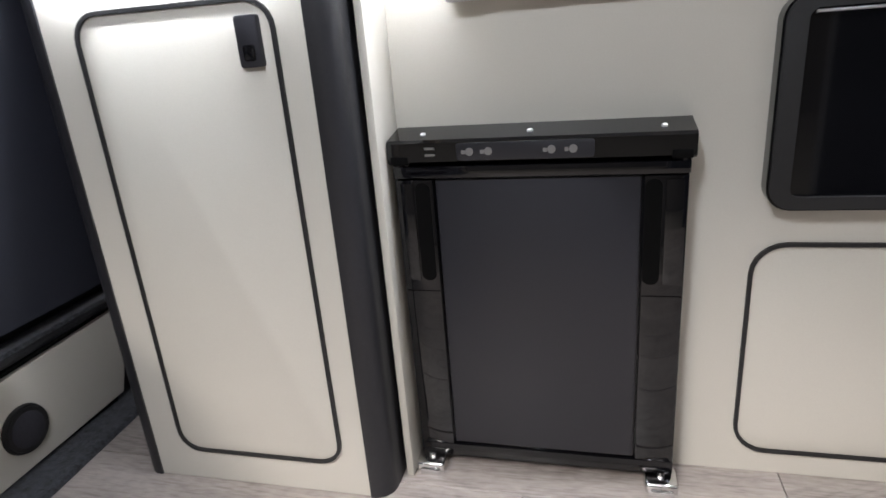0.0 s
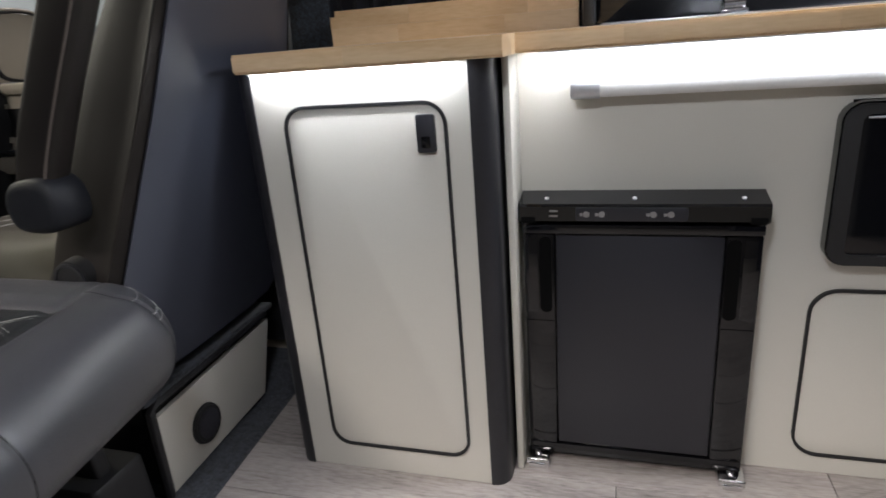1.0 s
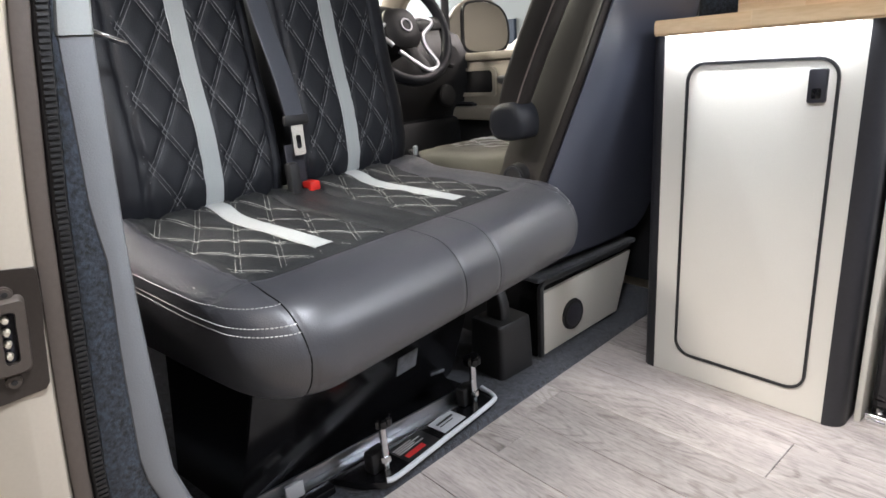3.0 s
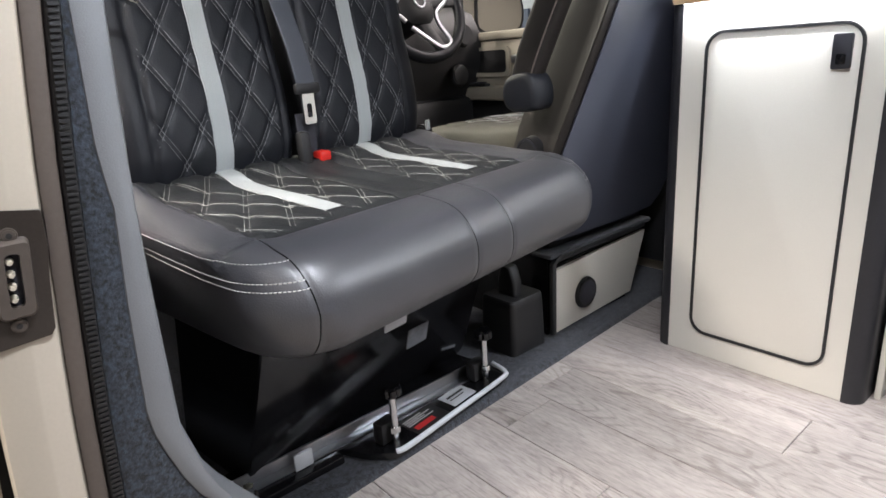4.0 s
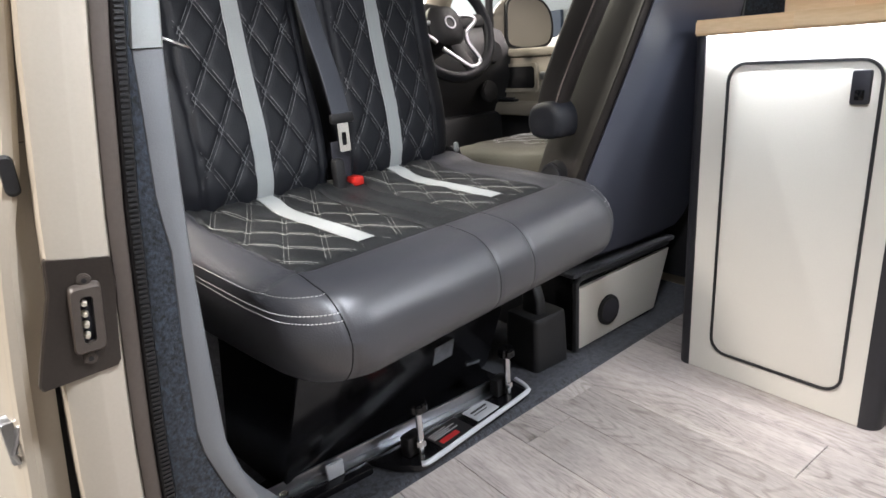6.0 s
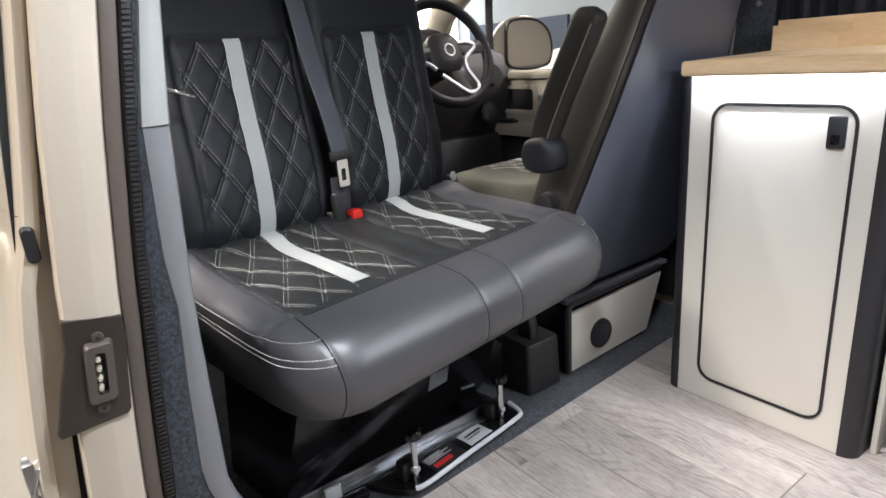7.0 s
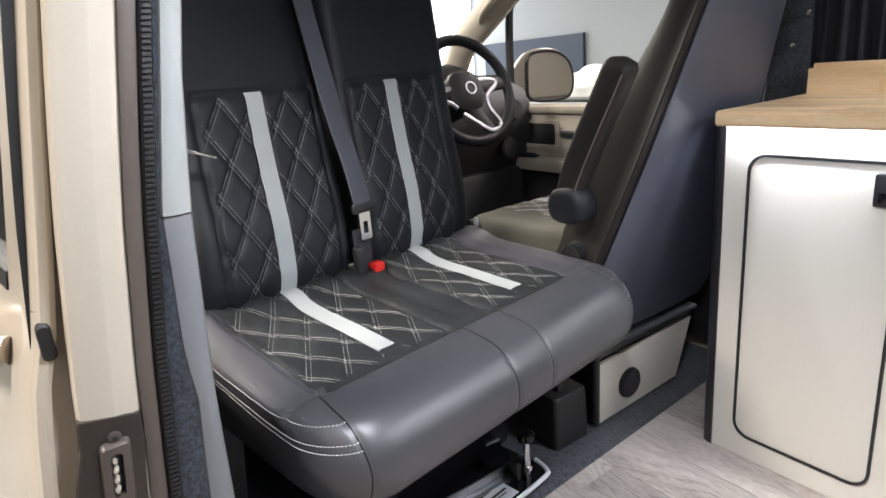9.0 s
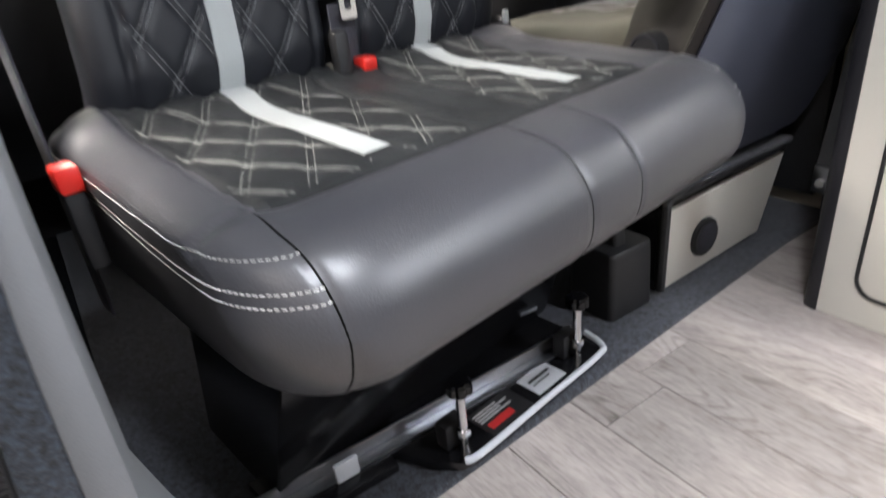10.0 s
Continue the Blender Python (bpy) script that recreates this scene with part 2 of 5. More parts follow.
OAK = wood("oak_worktop", (0.60, 0.40, 0.215), (0.80, 0.60, 0.38), 0, 0.38, 22, 0.05, 0.55)
PLANK = plank_vinyl()
JOINT = mat("floor_joint", (0.05, 0.045, 0.04), 0.8)
LED_FACE = glow("led_strip_face", (0.92, 0.96, 1.0), 14.0)
DAYLIGHT = glow("bright_hall_window", (1.0, 0.99, 0.97), 3.0)
GLASS = bpy.data.materials.new("clear_glass")
GLASS.use_nodes = True
GLASS.node_tree.nodes["Principled BSDF"].inputs["Transmission Weight"].default_value = 1.0
GLASS.node_tree.nodes["Principled BSDF"].inputs["Roughness"].default_value = 0.0
GLASS.node_tree.nodes["Principled BSDF"].inputs["IOR"].default_value = 1.05
MIRROR = mat("mirror_glass", (0.85, 0.85, 0.85), 0.02, metal=1.0, vary=0.0)


# ---- mesh helpers ----
def part(name, bm, material, parent=None, label="", smooth=True, angle=0.6, second=None):
    me = bpy.data.meshes.new(name)
    bmesh.ops.recalc_face_normals(bm, faces=bm.faces[:])
    for f in bm.faces:
        f.smooth = smooth
    if smooth:
        for e in bm.edges:
            if len(e.link_faces) == 2 and e.calc_face_angle(0) > angle:
                e.smooth = False
    bm.to_mesh(me)
    bm.free()
    me.materials.append(material)
    if second:
        me.materials.append(second)
    ob = new(name, me)
    if parent is not None:
        ob.parent = parent
    if label:
        ob["label"] = label
    return ob


def thing(name, label, category, m=None, group="", kind=""):
    ob = new(name)
    ob.empty_display_size = 0.05
    if m is not None:
        ob.matrix_world = m
    return tagged(ob, label, category, group, kind)


def box(x0, x1, y0, y1, z0, z1, r=0.0, seg=2, bm=None):
    bm = bm or bmesh.new()
    res = bmesh.ops.create_cube(bm, size=1, matrix=Matrix.Translation(((x0 + x1) / 2, (y0 + y1) / 2, (z0 + z1) / 2)) @ Matrix.Diagonal((x1 - x0, y1 - y0, z1 - z0, 1)))
    if r:
        edges = list({e for v in res["verts"] for e in v.link_edges})
        bmesh.ops.bevel(bm, geom=edges, offset=r, segments=seg, affect="EDGES", profile=0.5)
    return bm


def cyl(c, axis, r, depth, n=24, r2=None, bm=None, bevel=0.0):
    bm = bm or bmesh.new()
    q = Vector(axis).to_track_quat("Z", "Y").to_matrix().to_4x4()
    res = bmesh.ops.create_cone(bm, cap_ends=True, segments=n, radius1=r, radius2=r if r2 is None else r2, depth=depth, matrix=Matrix.Translation(c) @ q)
    if bevel:
        edges = [e for e in {e for v in res["verts"] for e in v.link_edges} if any(len(f.verts) > 4 for f in e.link_faces)]
        bmesh.ops.bevel(bm, geom=edges, offset=bevel, segments=2, affect="EDGES")
    return bm


def loft(loops, cap=True, ring=True, bm=None):
    bm = bm or bmesh.new()
    vs = [[bm.verts.new(p) for p in lp] for lp in loops]
    n = len(vs[0])
    for a, b in zip(vs, vs[1:]):
        for i in range(n if ring else n - 1):
            j = (i + 1) % n
            bm.faces.new((a[i], a[j], b[j], b[i]))
    if cap:
        bm.faces.new(vs[0][::-1])
        bm.faces.new(vs[-1])
    return bm


def spline(pts, n, closed=True):
    """A smooth curve through pts, n samples a span."""
    pts = [Vector(p) for p in pts]
    out, m = [], len(pts)
    for i in range(m if closed else m - 1):
        if closed:
            p0, p1, p2, p3 = pts[i - 1], pts[i], pts[(i + 1) % m], pts[(i + 2) % m]
        else:
            p0, p1, p2, p3 = pts[max(i - 1, 0)], pts[i], pts[i + 1], pts[min(i + 2, m - 1)]
        for k in range(n):
            t = k / n
            out.append(0.5 * (2 * p1 + (p2 - p0) * t + (2 * p0 - 5 * p1 + 4 * p2 - p3) * t * t + (3 * p1 - p0 - 3 * p2 + p3) * t ** 3))
    if not closed:
        out.append(pts[-1])
    return out


def tube(pts, r, n=8, closed=False, bm=None, flat=1.0):
    pts = [Vector(p) for p in pts]
    loops, m, up = [], len(pts), None
    for i, p in enumerate(pts):
        d = (pts[(i + 1) % m] - pts[i - 1]) if closed else (pts[min(i + 1, m - 1)] - pts[max(i - 1, 0)])
        d.normalize()
        if up is None:
            up = Vector((0, 0, 1)) if abs(d.z) < 0.9 else Vector((0, 1, 0))
        side = d.cross(up).normalized()
        up = side.cross(d).normalized()
        loops.append([p + r * (math.cos(a) * side + flat * math.sin(a) * up) for a in (2 * math.pi * k / n for k in range(n))])
    if closed:
        loops.append(loops[0])
        b = loft(loops, cap=False, bm=bm)
        bmesh.ops.remove_doubles(b, verts=b.verts[:], dist=1e-6)
        return b
    return loft(loops, bm=bm)


def rrect(u0, u1, v0, v1, r, n=6):
    out = []
    for cu, cv, a0 in ((u1 - r, v1 - r, 0), (u0 + r, v1 - r, 90), (u0 + r, v0 + r, 180), (u1 - r, v0 + r, 270)):
        for k in range(n + 1):
            a = radians(a0 + 90 * k / n)
            out.append((cu + r * math.cos(a), cv + r * math.sin(a)))
    return out


def slab_y(outline, y0, y1, r=0.0):
    """A plate in the x-z plane, its front at y0 (towards the viewer), with a rounded front rim."""
    cu = sum(p[0] for p in outline) / len(outline)
    cv = sum(p[1] for p in outline) / len(outline)

    def shrink(d):
        return [(u - math.copysign(min(d, abs(u - cu)), u - cu), v - math.copysign(min(d, abs(v - cv)), v - cv)) for u, v in outline]
    loops = [[(u, y1, v) for u, v in outline], [(u, y0 + r, v) for u, v in outline]]
    if r:
        loops.append([(u, y0 + r * 0.3, v) for u, v in shrink(r * 0.3)])
        loops.append([(u, y0, v) for u, v in shrink(r)])
    return loft(loops)


def ring_y(outer, inner, y0, y1):
    bm = bmesh.new()
    a = [[bm.verts.new((u, y, v)) for u, v in pts] for pts, y in ((outer, y1), (outer, y0), (inner, y0), (inner, y1))]
    n = len(outer)
    for p, q in zip(a, a[1:] + a[:1]):
        for i in range(n):
            j = (i + 1) % n
            bm.faces.new((p[i], p[j], q[j], q[i]))
    return bm


def smoothstep(a, b, x):
    t = min(1, max(0, (x - a) / (b - a)))
    return t * t * (3 - 2 * t)


# ---- hall round the van ----
hall = tagged(part("ground", box(-9, 6, -6, 7, -0.62, -0.52), CONCRETE), "grey concrete floor of the hall around the van", "floor", kind="structure")
# near wall, back wall and ceiling are unseen, toned to tune bounce and reflections
for nm, c in (("wall_front", (-9.1, -9, -6, 7)), ("wall_back", (6, 6.1, -6, 7)), ("wall_near", (-9, 6, -6.1, -6)), ("wall_far", (-9, 6, 7, 7.1))):
    tagged(part(nm, box(*c, -0.52, 3.6), WHITEWALL if nm == "wall_far" else BEIGE if nm == "wall_back" else GREYWALL), "plain painted wall of the hall", "wall", kind="structure")
tagged(part("hall_ceiling", box(-9, 6, -6, 7, 3.6, 3.7), GREYWALL), "unseen ceiling of the hall, kept dark to limit bounce light", "ceiling", kind="structure")
tagged(part("backdrop", box(-8.98, -8.96, -2.5, 6.95, 0.3, 3.4), DAYLIGHT), "bright white glazed hall front beyond the windscreen", "window", kind="structure")
tagged(part("trim", box(-8.6, -6.3, 6.93, 6.99, 0.62, 1.30), BLUEWALL), "dark blue band on the white hall wall", "wall band", kind="structure")



def workbench():
    root = thing("workbench", "pale workbench of the hall seen through the driver's window", "workbench")
    part("top", box(-3.9, -2.0, 2.7, 3.4, 0.64, 0.68, 0.005), WHITEWALL, root, "pale bench top")
    for x in (-3.8, -2.1):
        for y in (2.78, 3.32):
            part("leg", box(x - 0.03, x + 0.03, y - 0.03, y + 0.03, -0.52, 0.64), ALU, root)


workbench()


def keyboard():
    root = thing("keyboard", "black keyboard lying on the pale workbench", "keyboard")
    part("tray", box(-3.0, -2.55, 2.80, 2.97, 0.68, 0.695, 0.004), RUBBER, root)
    for i in range(12):
        for j in range(4):
            part("key", box(-2.985 + 0.036 * i, -2.957 + 0.036 * i, 2.815 + 0.037 * j, 2.843 + 0.037 * j, 0.695, 0.705, 0.002, 1), GREY_TRIM, root)


keyboard()


def wrapped_bundle():
    root = thing("wrapped_bundle", "crumpled white plastic bundle on the workbench", "bundle")
    bm = bmesh.new()
    bmesh.ops.create_icosphere(bm, subdivisions=4, radius=1.0)
    for v in bm.verts:
        v.co *= 1 + 0.18 * noise.noise(v.co * 2.2) + 0.07 * noise.noise(v.co * 6)
        v.co = Vector((-2.75 + 0.36 * v.co.x, 3.16 + 0.15 * v.co.y, max(0.68, 0.76 + 0.14 * v.co.z)))
    part("sheet", bm, DIFFUSER, root)


wrapped_bundle()

# ---- van floor ----
tagged(part("floor", box(-2.0, 2.3, -0.36, 1.40, -0.05, -0.0035), JOINT), "grey-brown oak-look vinyl plank floor", "floor", kind="structure")
floor_ob = bpy.data.objects["floor"]

tagged(part("door_sill", box(-2.238, -0.520, -0.42, -0.215, -0.30, 0.0125, 0.006), SHADED_CARPET), "carpeted sill beside the cab seats, darkened for the shade there", "sill", kind="structure")

# raised carpet in front of the seats
loops = []
for y in (-0.214, 0.0, 0.3, 0.6, 0.9, 1.2, 1.40):
    e = -0.620 - 0.066 * y
    loops.append([(-2.238, y, -0.003), (-2.238, y, 0.013), (e - 0.012, y, 0.013), (e - 0.004, y, 0.010), (e, y, 0.004), (e, y, -0.003)])
tagged(part("carpet", loft(loops), CARPET), "charcoal cut-pile carpet under the cab seats", "carpet", kind="structure")

# ---- van shell ----
tagged(part("wall_kitchen", box(-0.72, 2.3, 1.40, 1.46, -0.05, 0.93), BLUE_CARPET), "slate blue carpeted van side below the window", "wall", kind="structure")
tagged(part("wall_kitchen_top", box(-0.72, 2.3, 1.40, 1.46, 1.32, 1.45), BLUE_CARPET), "slate blue carpeted van side above the window", "wall", kind="structure")
tagged(part("wall_pillar", box(-0.72, -0.545, 1.37, 1.40, 0.0, 1.42, 0.008), BLUE_CARPET), "slate blue carpet-lined pillar behind the driver's seat", "pillar", kind="structure")
tagged(part("wall_rear", box(2.3, 2.36, -0.4, 1.46, -0.05, 1.45), BLUE_CARPET), "dark carpeted rear end of the van", "wall", kind="structure")
tagged(part("wall_near_rear", box(0.95, 2.3, -0.42, -0.36, -0.05, 1.45), BLUE_CARPET), "dark carpeted van side behind the sliding door opening", "wall", kind="structure")
tagged(part("van_side", box(-0.70, 2.36, 1.461, 1.480, -0.30, 0.90, 0.004), PAINT), "cream painted outside of the van", "van side", kind="structure")
tagged(part("ceiling", box(-1.35, 2.36, -0.25, 1.46, 1.42, 1.47), HEADLINER), "pale grey roof lining of the van", "ceiling", kind="structure")


def curtain():
    root = thing("curtain", "black pleated curtain drawn over the van window", "curtain")
    n = 260
    front = [(-0.545 + 1.6 * i / n, 1.372 + 0.011 * math.sin(i * 0.95) + 0.004 * math.sin(i * 0.37)) for i in range(n + 1)]
    loops = [[(x, y + 0.004 * math.sin(7 * z + x * 9), z) for x, y in front] for z in (0.90, 1.0, 1.1, 1.2, 1.3, 1.40)]
    bm = loft(loops, cap=False, ring=False)
    bmesh.ops.solidify(bm, geom=bm.faces[:], thickness=0.002)
    part("cloth", bm, CURTAIN, root)
    for x, z in ((-0.553, 1.03), (-0.585, 0.955)):
        part("popper", cyl((x, 1.362, z), (0, -1, 0), 0.008, 0.008, 14, 0.006, bevel=0.001), CHROME, root, "small chrome popper")


curtain()


# ---- kitchen ----
KY = 1.11   # face of the kitchen panel
CY = 0.965  # face of the tall cabinet
WZ = 0.804   # underside of the worktop


def panel_door(root, x0, x1, z0, z1, y, r):
    door = part("door", slab_y(rrect(x0 + 0.004, x1 - 0.004, z0 + 0.004, z1 - 0.004, r - 0.004), y - 0.002, y + 0.016, 0.0015), CREAM, root, "flush cream laminate door")
    part("door_gasket", ring_y(rrect(x0 - 0.0015, x1 + 0.0015, z0 - 0.0015, z1 + 0.0015, r + 0.0015), rrect(x0 + 0.004, x1 - 0.004, z0 + 0.004, z1 - 0.004, r - 0.004), y - 0.005, y + 0.012), RUBBER, door, "black rubber edging")
    return door


def tall_cabinet():
    root = thing("cabinet", "tall cream cabinet with a black-edged door and rounded black corner posts", "cabinet")
    part("front_panel", ring_y(rrect(-0.522, -0.135, 0.001, WZ, 0.0008), rrect(-0.465, -0.175, 0.060, 0.744, 0.036), CY, CY + 0.016), CREAM, root, "cream laminate front", smooth=False)
    part("side_panel", box(-0.552, -0.538, CY + 0.03, 1.395, 0.0, WZ), BLACK_TRIM, root, "dark end panel")
    part("inner_panel", box(-0.505, -0.15, CY + 0.018, 1.39, 0.0, WZ), CREAM, root)
    # rounded posts
    for nm, xs in (("corner_post", (-0.135, -0.099, 0.032)), ("corner_post", (-0.520, -0.552, -0.026))):
        x0, x1, r = xs
        ar = abs(r)
        pts = [(x0, CY - 0.003)] + [(x1 - r + r * math.sin(a), CY - 0.003 + ar - ar * math.cos(a)) for a in (radians(10 * k) for k in range(10))] + [(x1, KY), (x0, KY)]
        part(nm, loft([[(x, y, z) for x, y in pts] for z in (0.0, WZ)]), BLACK_TRIM, root, "rounded black corner post")
    part("return_panel", box(-0.092, -0.080, CY + 0.055, KY + 0.01, 0.0, WZ, 0.002), CREAM, root)
    door = panel_door(root, -0.465, -0.175, 0.060, 0.744, CY, 0.038)
    lx0, lx1, lz0, lz1 = -0.225, -0.193, 0.662, 0.724
    lock = part("push_lock", slab_y(rrect(lx0, lx1, lz0, lz1, 0.004, 3), CY - 0.010, CY, 0.002), SATIN, door, "black push lock with a finger recess")
    part("recess", slab_y(rrect(lx0 + 0.008, lx1 - 0.008, lz0 + 0.008, lz0 + 0.027, 0.003, 3), CY - 0.0115, CY - 0.009, 0.0005), GLOSS, lock)
    return root


tall_cabinet()


def kitchen_unit():
    root = thing("kitchen_unit", "cream kitchen front with a lower locker door", "kitchen unit")
    mx0, mz0, mz1 = 0.400, 0.440, 0.690
    # the panel round fridge and oven openings
    for c in ((-0.09, 0.345, 0.545, WZ), (0.345, 1.30, 0.700, WZ), (0.345, 0.440, 0.40, 0.70), (0.345, 0.416, 0.0, 0.40), (0.440, 1.30, 0.380, 0.45), (0.416, 0.440, 0.380, 0.40), (0.416, 1.30, 0.0, 0.040), (0.90, 1.30, 0.040, 0.700), (0.416, 0.46, 0.33, 0.380), (0.416, 0.46, 0.040, 0.10), (-0.09, -0.066, 0.0, 0.545), (0.318, 0.345, 0.0, 0.545)):
        part("panel", box(c[0], c[1], KY, KY + 0.016, c[2], c[3]), CREAM, root, smooth=False)
    part("carcass", box(-0.08, 1.29, KY + 0.30, 1.395, 0.0, WZ), BLACK_TRIM, root)
    panel_door(root, 0.417, 0.90, 0.040, 0.380, KY, 0.045)
    return root


kitchen_unit()


def fridge():
    root = thing("fridge", "black compressor fridge with a smoked satin door and chrome hinge feet", "fridge")
    x0, x1, y, zt = -0.075, 0.327, 1.055, 0.556
    part("body", box(x0 + 0.012, x1 - 0.012, y + 0.03, 1.38, 0.02, zt - 0.01, 0.004), BASE_BLACK, root)
    # top panel, leaning back
    prof = [(y + 0.000, zt - 0.042), (y - 0.006, zt - 0.038), (y - 0.006, zt - 0.012), (y - 0.002, zt - 0.008), (y + 0.055, zt + 0.002), (y + 0.055, zt - 0.042)]
    head = part("control_panel", loft([[(x, a, b) for a, b in prof] for x in (x0 - 0.003, x1 + 0.003)]), GLOSS, root, "gloss black control panel", angle=0.3)
    for x in (x0 + 0.045, 0.12, x1 - 0.035):
        part("screw_cap", cyl((x, y + 0.018, zt - 0.004), (0, -0.25, 1), 0.004, 0.004, 12), INK_WHITE, head, "white screw cap")
    part("display", slab_y(rrect(0.022, 0.205, zt - 0.037, zt - 0.013, 0.004, 3), y - 0.0075, y - 0.005, 0.0005), SATIN, head, "dark display strip")
    for x in (0.040, 0.066, 0.150, 0.178):
        bm = cyl((x, y - 0.008, zt - 0.025), (0, -1, 0), 0.0055, 0.002, 14)
        box(x - 0.011, x - 0.006, y - 0.009, y - 0.007, zt - 0.028, zt - 0.023, bm=bm)
        part("knob_mark", bm, STEEL, head, "small silver control mark")
    bm = box(x0 + 0.052, x0 + 0.066, y - 0.0075, y - 0.006, zt - 0.021, zt - 0.018)
    box(x0 + 0.052, x0 + 0.066, y - 0.0075, y - 0.006, zt - 0.030, zt - 0.027, bm=bm)
    part("badge", bm, STEEL, head)
    for x in (x0 + 0.010, x1 - 0.010):
        part("hinge_pin", cyl((x, y + 0.002, zt - 0.045), (0, 0, 1), 0.008, 0.016, 14), GLOSS, root)
    # black blocks give the shade of the notches above the hinges
    for x in (x0 + 0.014, x1 - 0.014):
        part("hinge_notch", box(x - 0.013, x + 0.013, y - 0.0075, y + 0.004, zt - 0.0425, zt - 0.030, 0.002), HOLLOW, head, "hinge notch with its shade put in as black")
    # door
    dz0, dz1 = 0.022, zt - 0.0445
    door = part("door", box(x0 + 0.003, x1 - 0.003, y + 0.004, y + 0.036, dz0, dz1, 0.003), GLOSS, root, "gloss black door frame")
    part("door_panel", box(x0 + 0.062, x1 - 0.062, y, y + 0.02, dz0 + 0.028, dz1 - 0.020, 0.002), SATIN, door, "satin dark grey inset panel")
    part("top_rail", box(x0 + 0.003, x1 - 0.003, y - 0.007, y + 0.012, dz1 - 0.017, dz1, 0.002), GLOSS, door)
    part("bottom_rail", box(x0 + 0.003, x1 - 0.003, y - 0.002, y + 0.012, dz0, dz0 + 0.024, 0.003), GLOSS, door)
    for a, b in ((x0 + 0.004, x0 + 0.059), (x1 - 0.059, x1 - 0.004)):
        part("door_stile", box(a, b, y - 0.004, y + 0.012, dz0 + 0.026, dz1 - 0.019, 0.002), GLOSS, door)
        s = x0 + 0.030 if a < 0.1 else x1 - 0.060
        part("stile_joint", box(a + 0.001, b - 0.001, y - 0.0046, y - 0.003, dz1 - 0.190, dz1 - 0.1885), HOLLOW, door)
        part("grip_cover", box(a + 0.002, a + 0.026, y - 0.0058, y - 0.003, dz1 - 0.172, dz1 - 0.024, 0.0012) if a < 0.1 else box(b - 0.028, b - 0.002, y - 0.0058, y - 0.003, dz1 - 0.172, dz1 - 0.024, 0.0012), GLOSS, door, "mirror-gloss grip cover")
        # flat black slab in place of a hollow, shade painted in
        part("grip_recess", slab_y(rrect(s + 0.002, s + 0.024, dz1 - 0.172, dz1 - 0.024, 0.010), y - 0.0046, y + 0.001), HOLLOW, door, "flat grip recess, its deep shade put in as black")
    for x in (x0 + 0.020, x1 - 0.020):
        bm = box(x - 0.024, x + 0.024, y - 0.026, y + 0.02, 0.003, 0.021, 0.005, 3)
        cyl((x, y, 0.021), (0, 0, 1), 0.007, 0.014, 12, bm=bm)
        box(x - 0.016, x + 0.018, y - 0.030, y - 0.018, 0.0, 0.012, 0.003, bm=bm)
        part("hinge_foot", bm, CHROME, root, "chrome hinge foot")


fridge()


def oven():
    root = thing("microwave", "black built-in microwave with a rounded frame and dark glass", "microwave")
    x0, x1, z0, z1 = 0.424, 0.886, 0.436, 0.696
    part("frame", ring_y(rrect(x0, x1, z0, z1, 0.028), rrect(x0 + 0.024, x1 - 0.024, z0 + 0.016, z1 - 0.016, 0.012), KY - 0.030, KY), RUBBER, root, "raised black frame")
    bm = ring_y(rrect(x0 - 0.003, x1 + 0.003, z0 - 0.003, z1 + 0.003, 0.031), rrect(x0 + 0.010, x1 - 0.010, z0 + 0.010, z1 - 0.010, 0.020), KY - 0.024, KY + 0.01)
    part("rim", bm, GLOSS, root)
    part("window", slab_y(rrect(x0 + 0.023, x1 - 0.023, z0 + 0.015, z1 - 0.015, 0.012), KY - 0.022, KY - 0.01), GLOSS, root, "dark glass door")
    part("body", box(x0 + 0.02, x1 - 0.02, KY - 0.008, 1.36, z0 + 0.02, z1 - 0.02), BASE_BLACK, root)
    part("top_edge", tube([(x0 + 0.03, KY - 0.031, z1 - 0.020), (x1 - 0.03, KY - 0.031, z1 - 0.020)], 0.0018), STEEL, root, "fine silver edge")


oven()


def tube_lamp():
    root = thing("strip_lamp", "slim aluminium tube lamp below the worktop", "lamp")
    part("housing", loft([[(x, 1.080 + a, 0.740 + b) for a, b in rrect(-0.008, 0.026, -0.016, 0.016, 0.012, 4)] for x in (0.058, 1.20)]), DIFFUSER, root, "white diffuser")
    part("end_cap", loft([[(x, 1.080 + a * k, 0.740 + b * k) for a, b in rrect(-0.010, 0.026, -0.018, 0.018, 0.013, 4)] for x, k in ((0.012, 0.80), (0.015, 0.97), (0.020, 1.0), (0.060, 1.0))]), ALU, root, "silver end cap")


tube_lamp()


def led_strip(x0, x1, y):
    root = thing("led_strip", "lit cold white LED strip under the worktop edge", "led strip", group="led strips")
    part("profile", box(x0, x1, y - 0.006, y + 0.006, WZ - 0.003, WZ - 0.0005), ALU, root)
    part("diode_row", box(x0 + 0.004, x1 - 0.004, y - 0.003, y + 0.003, WZ - 0.0036, WZ - 0.003), LED_FACE, root, "glowing diode row")


led_strip(-0.515, -0.15, 0.957)
led_strip(-0.04, 1.25, 1.066)


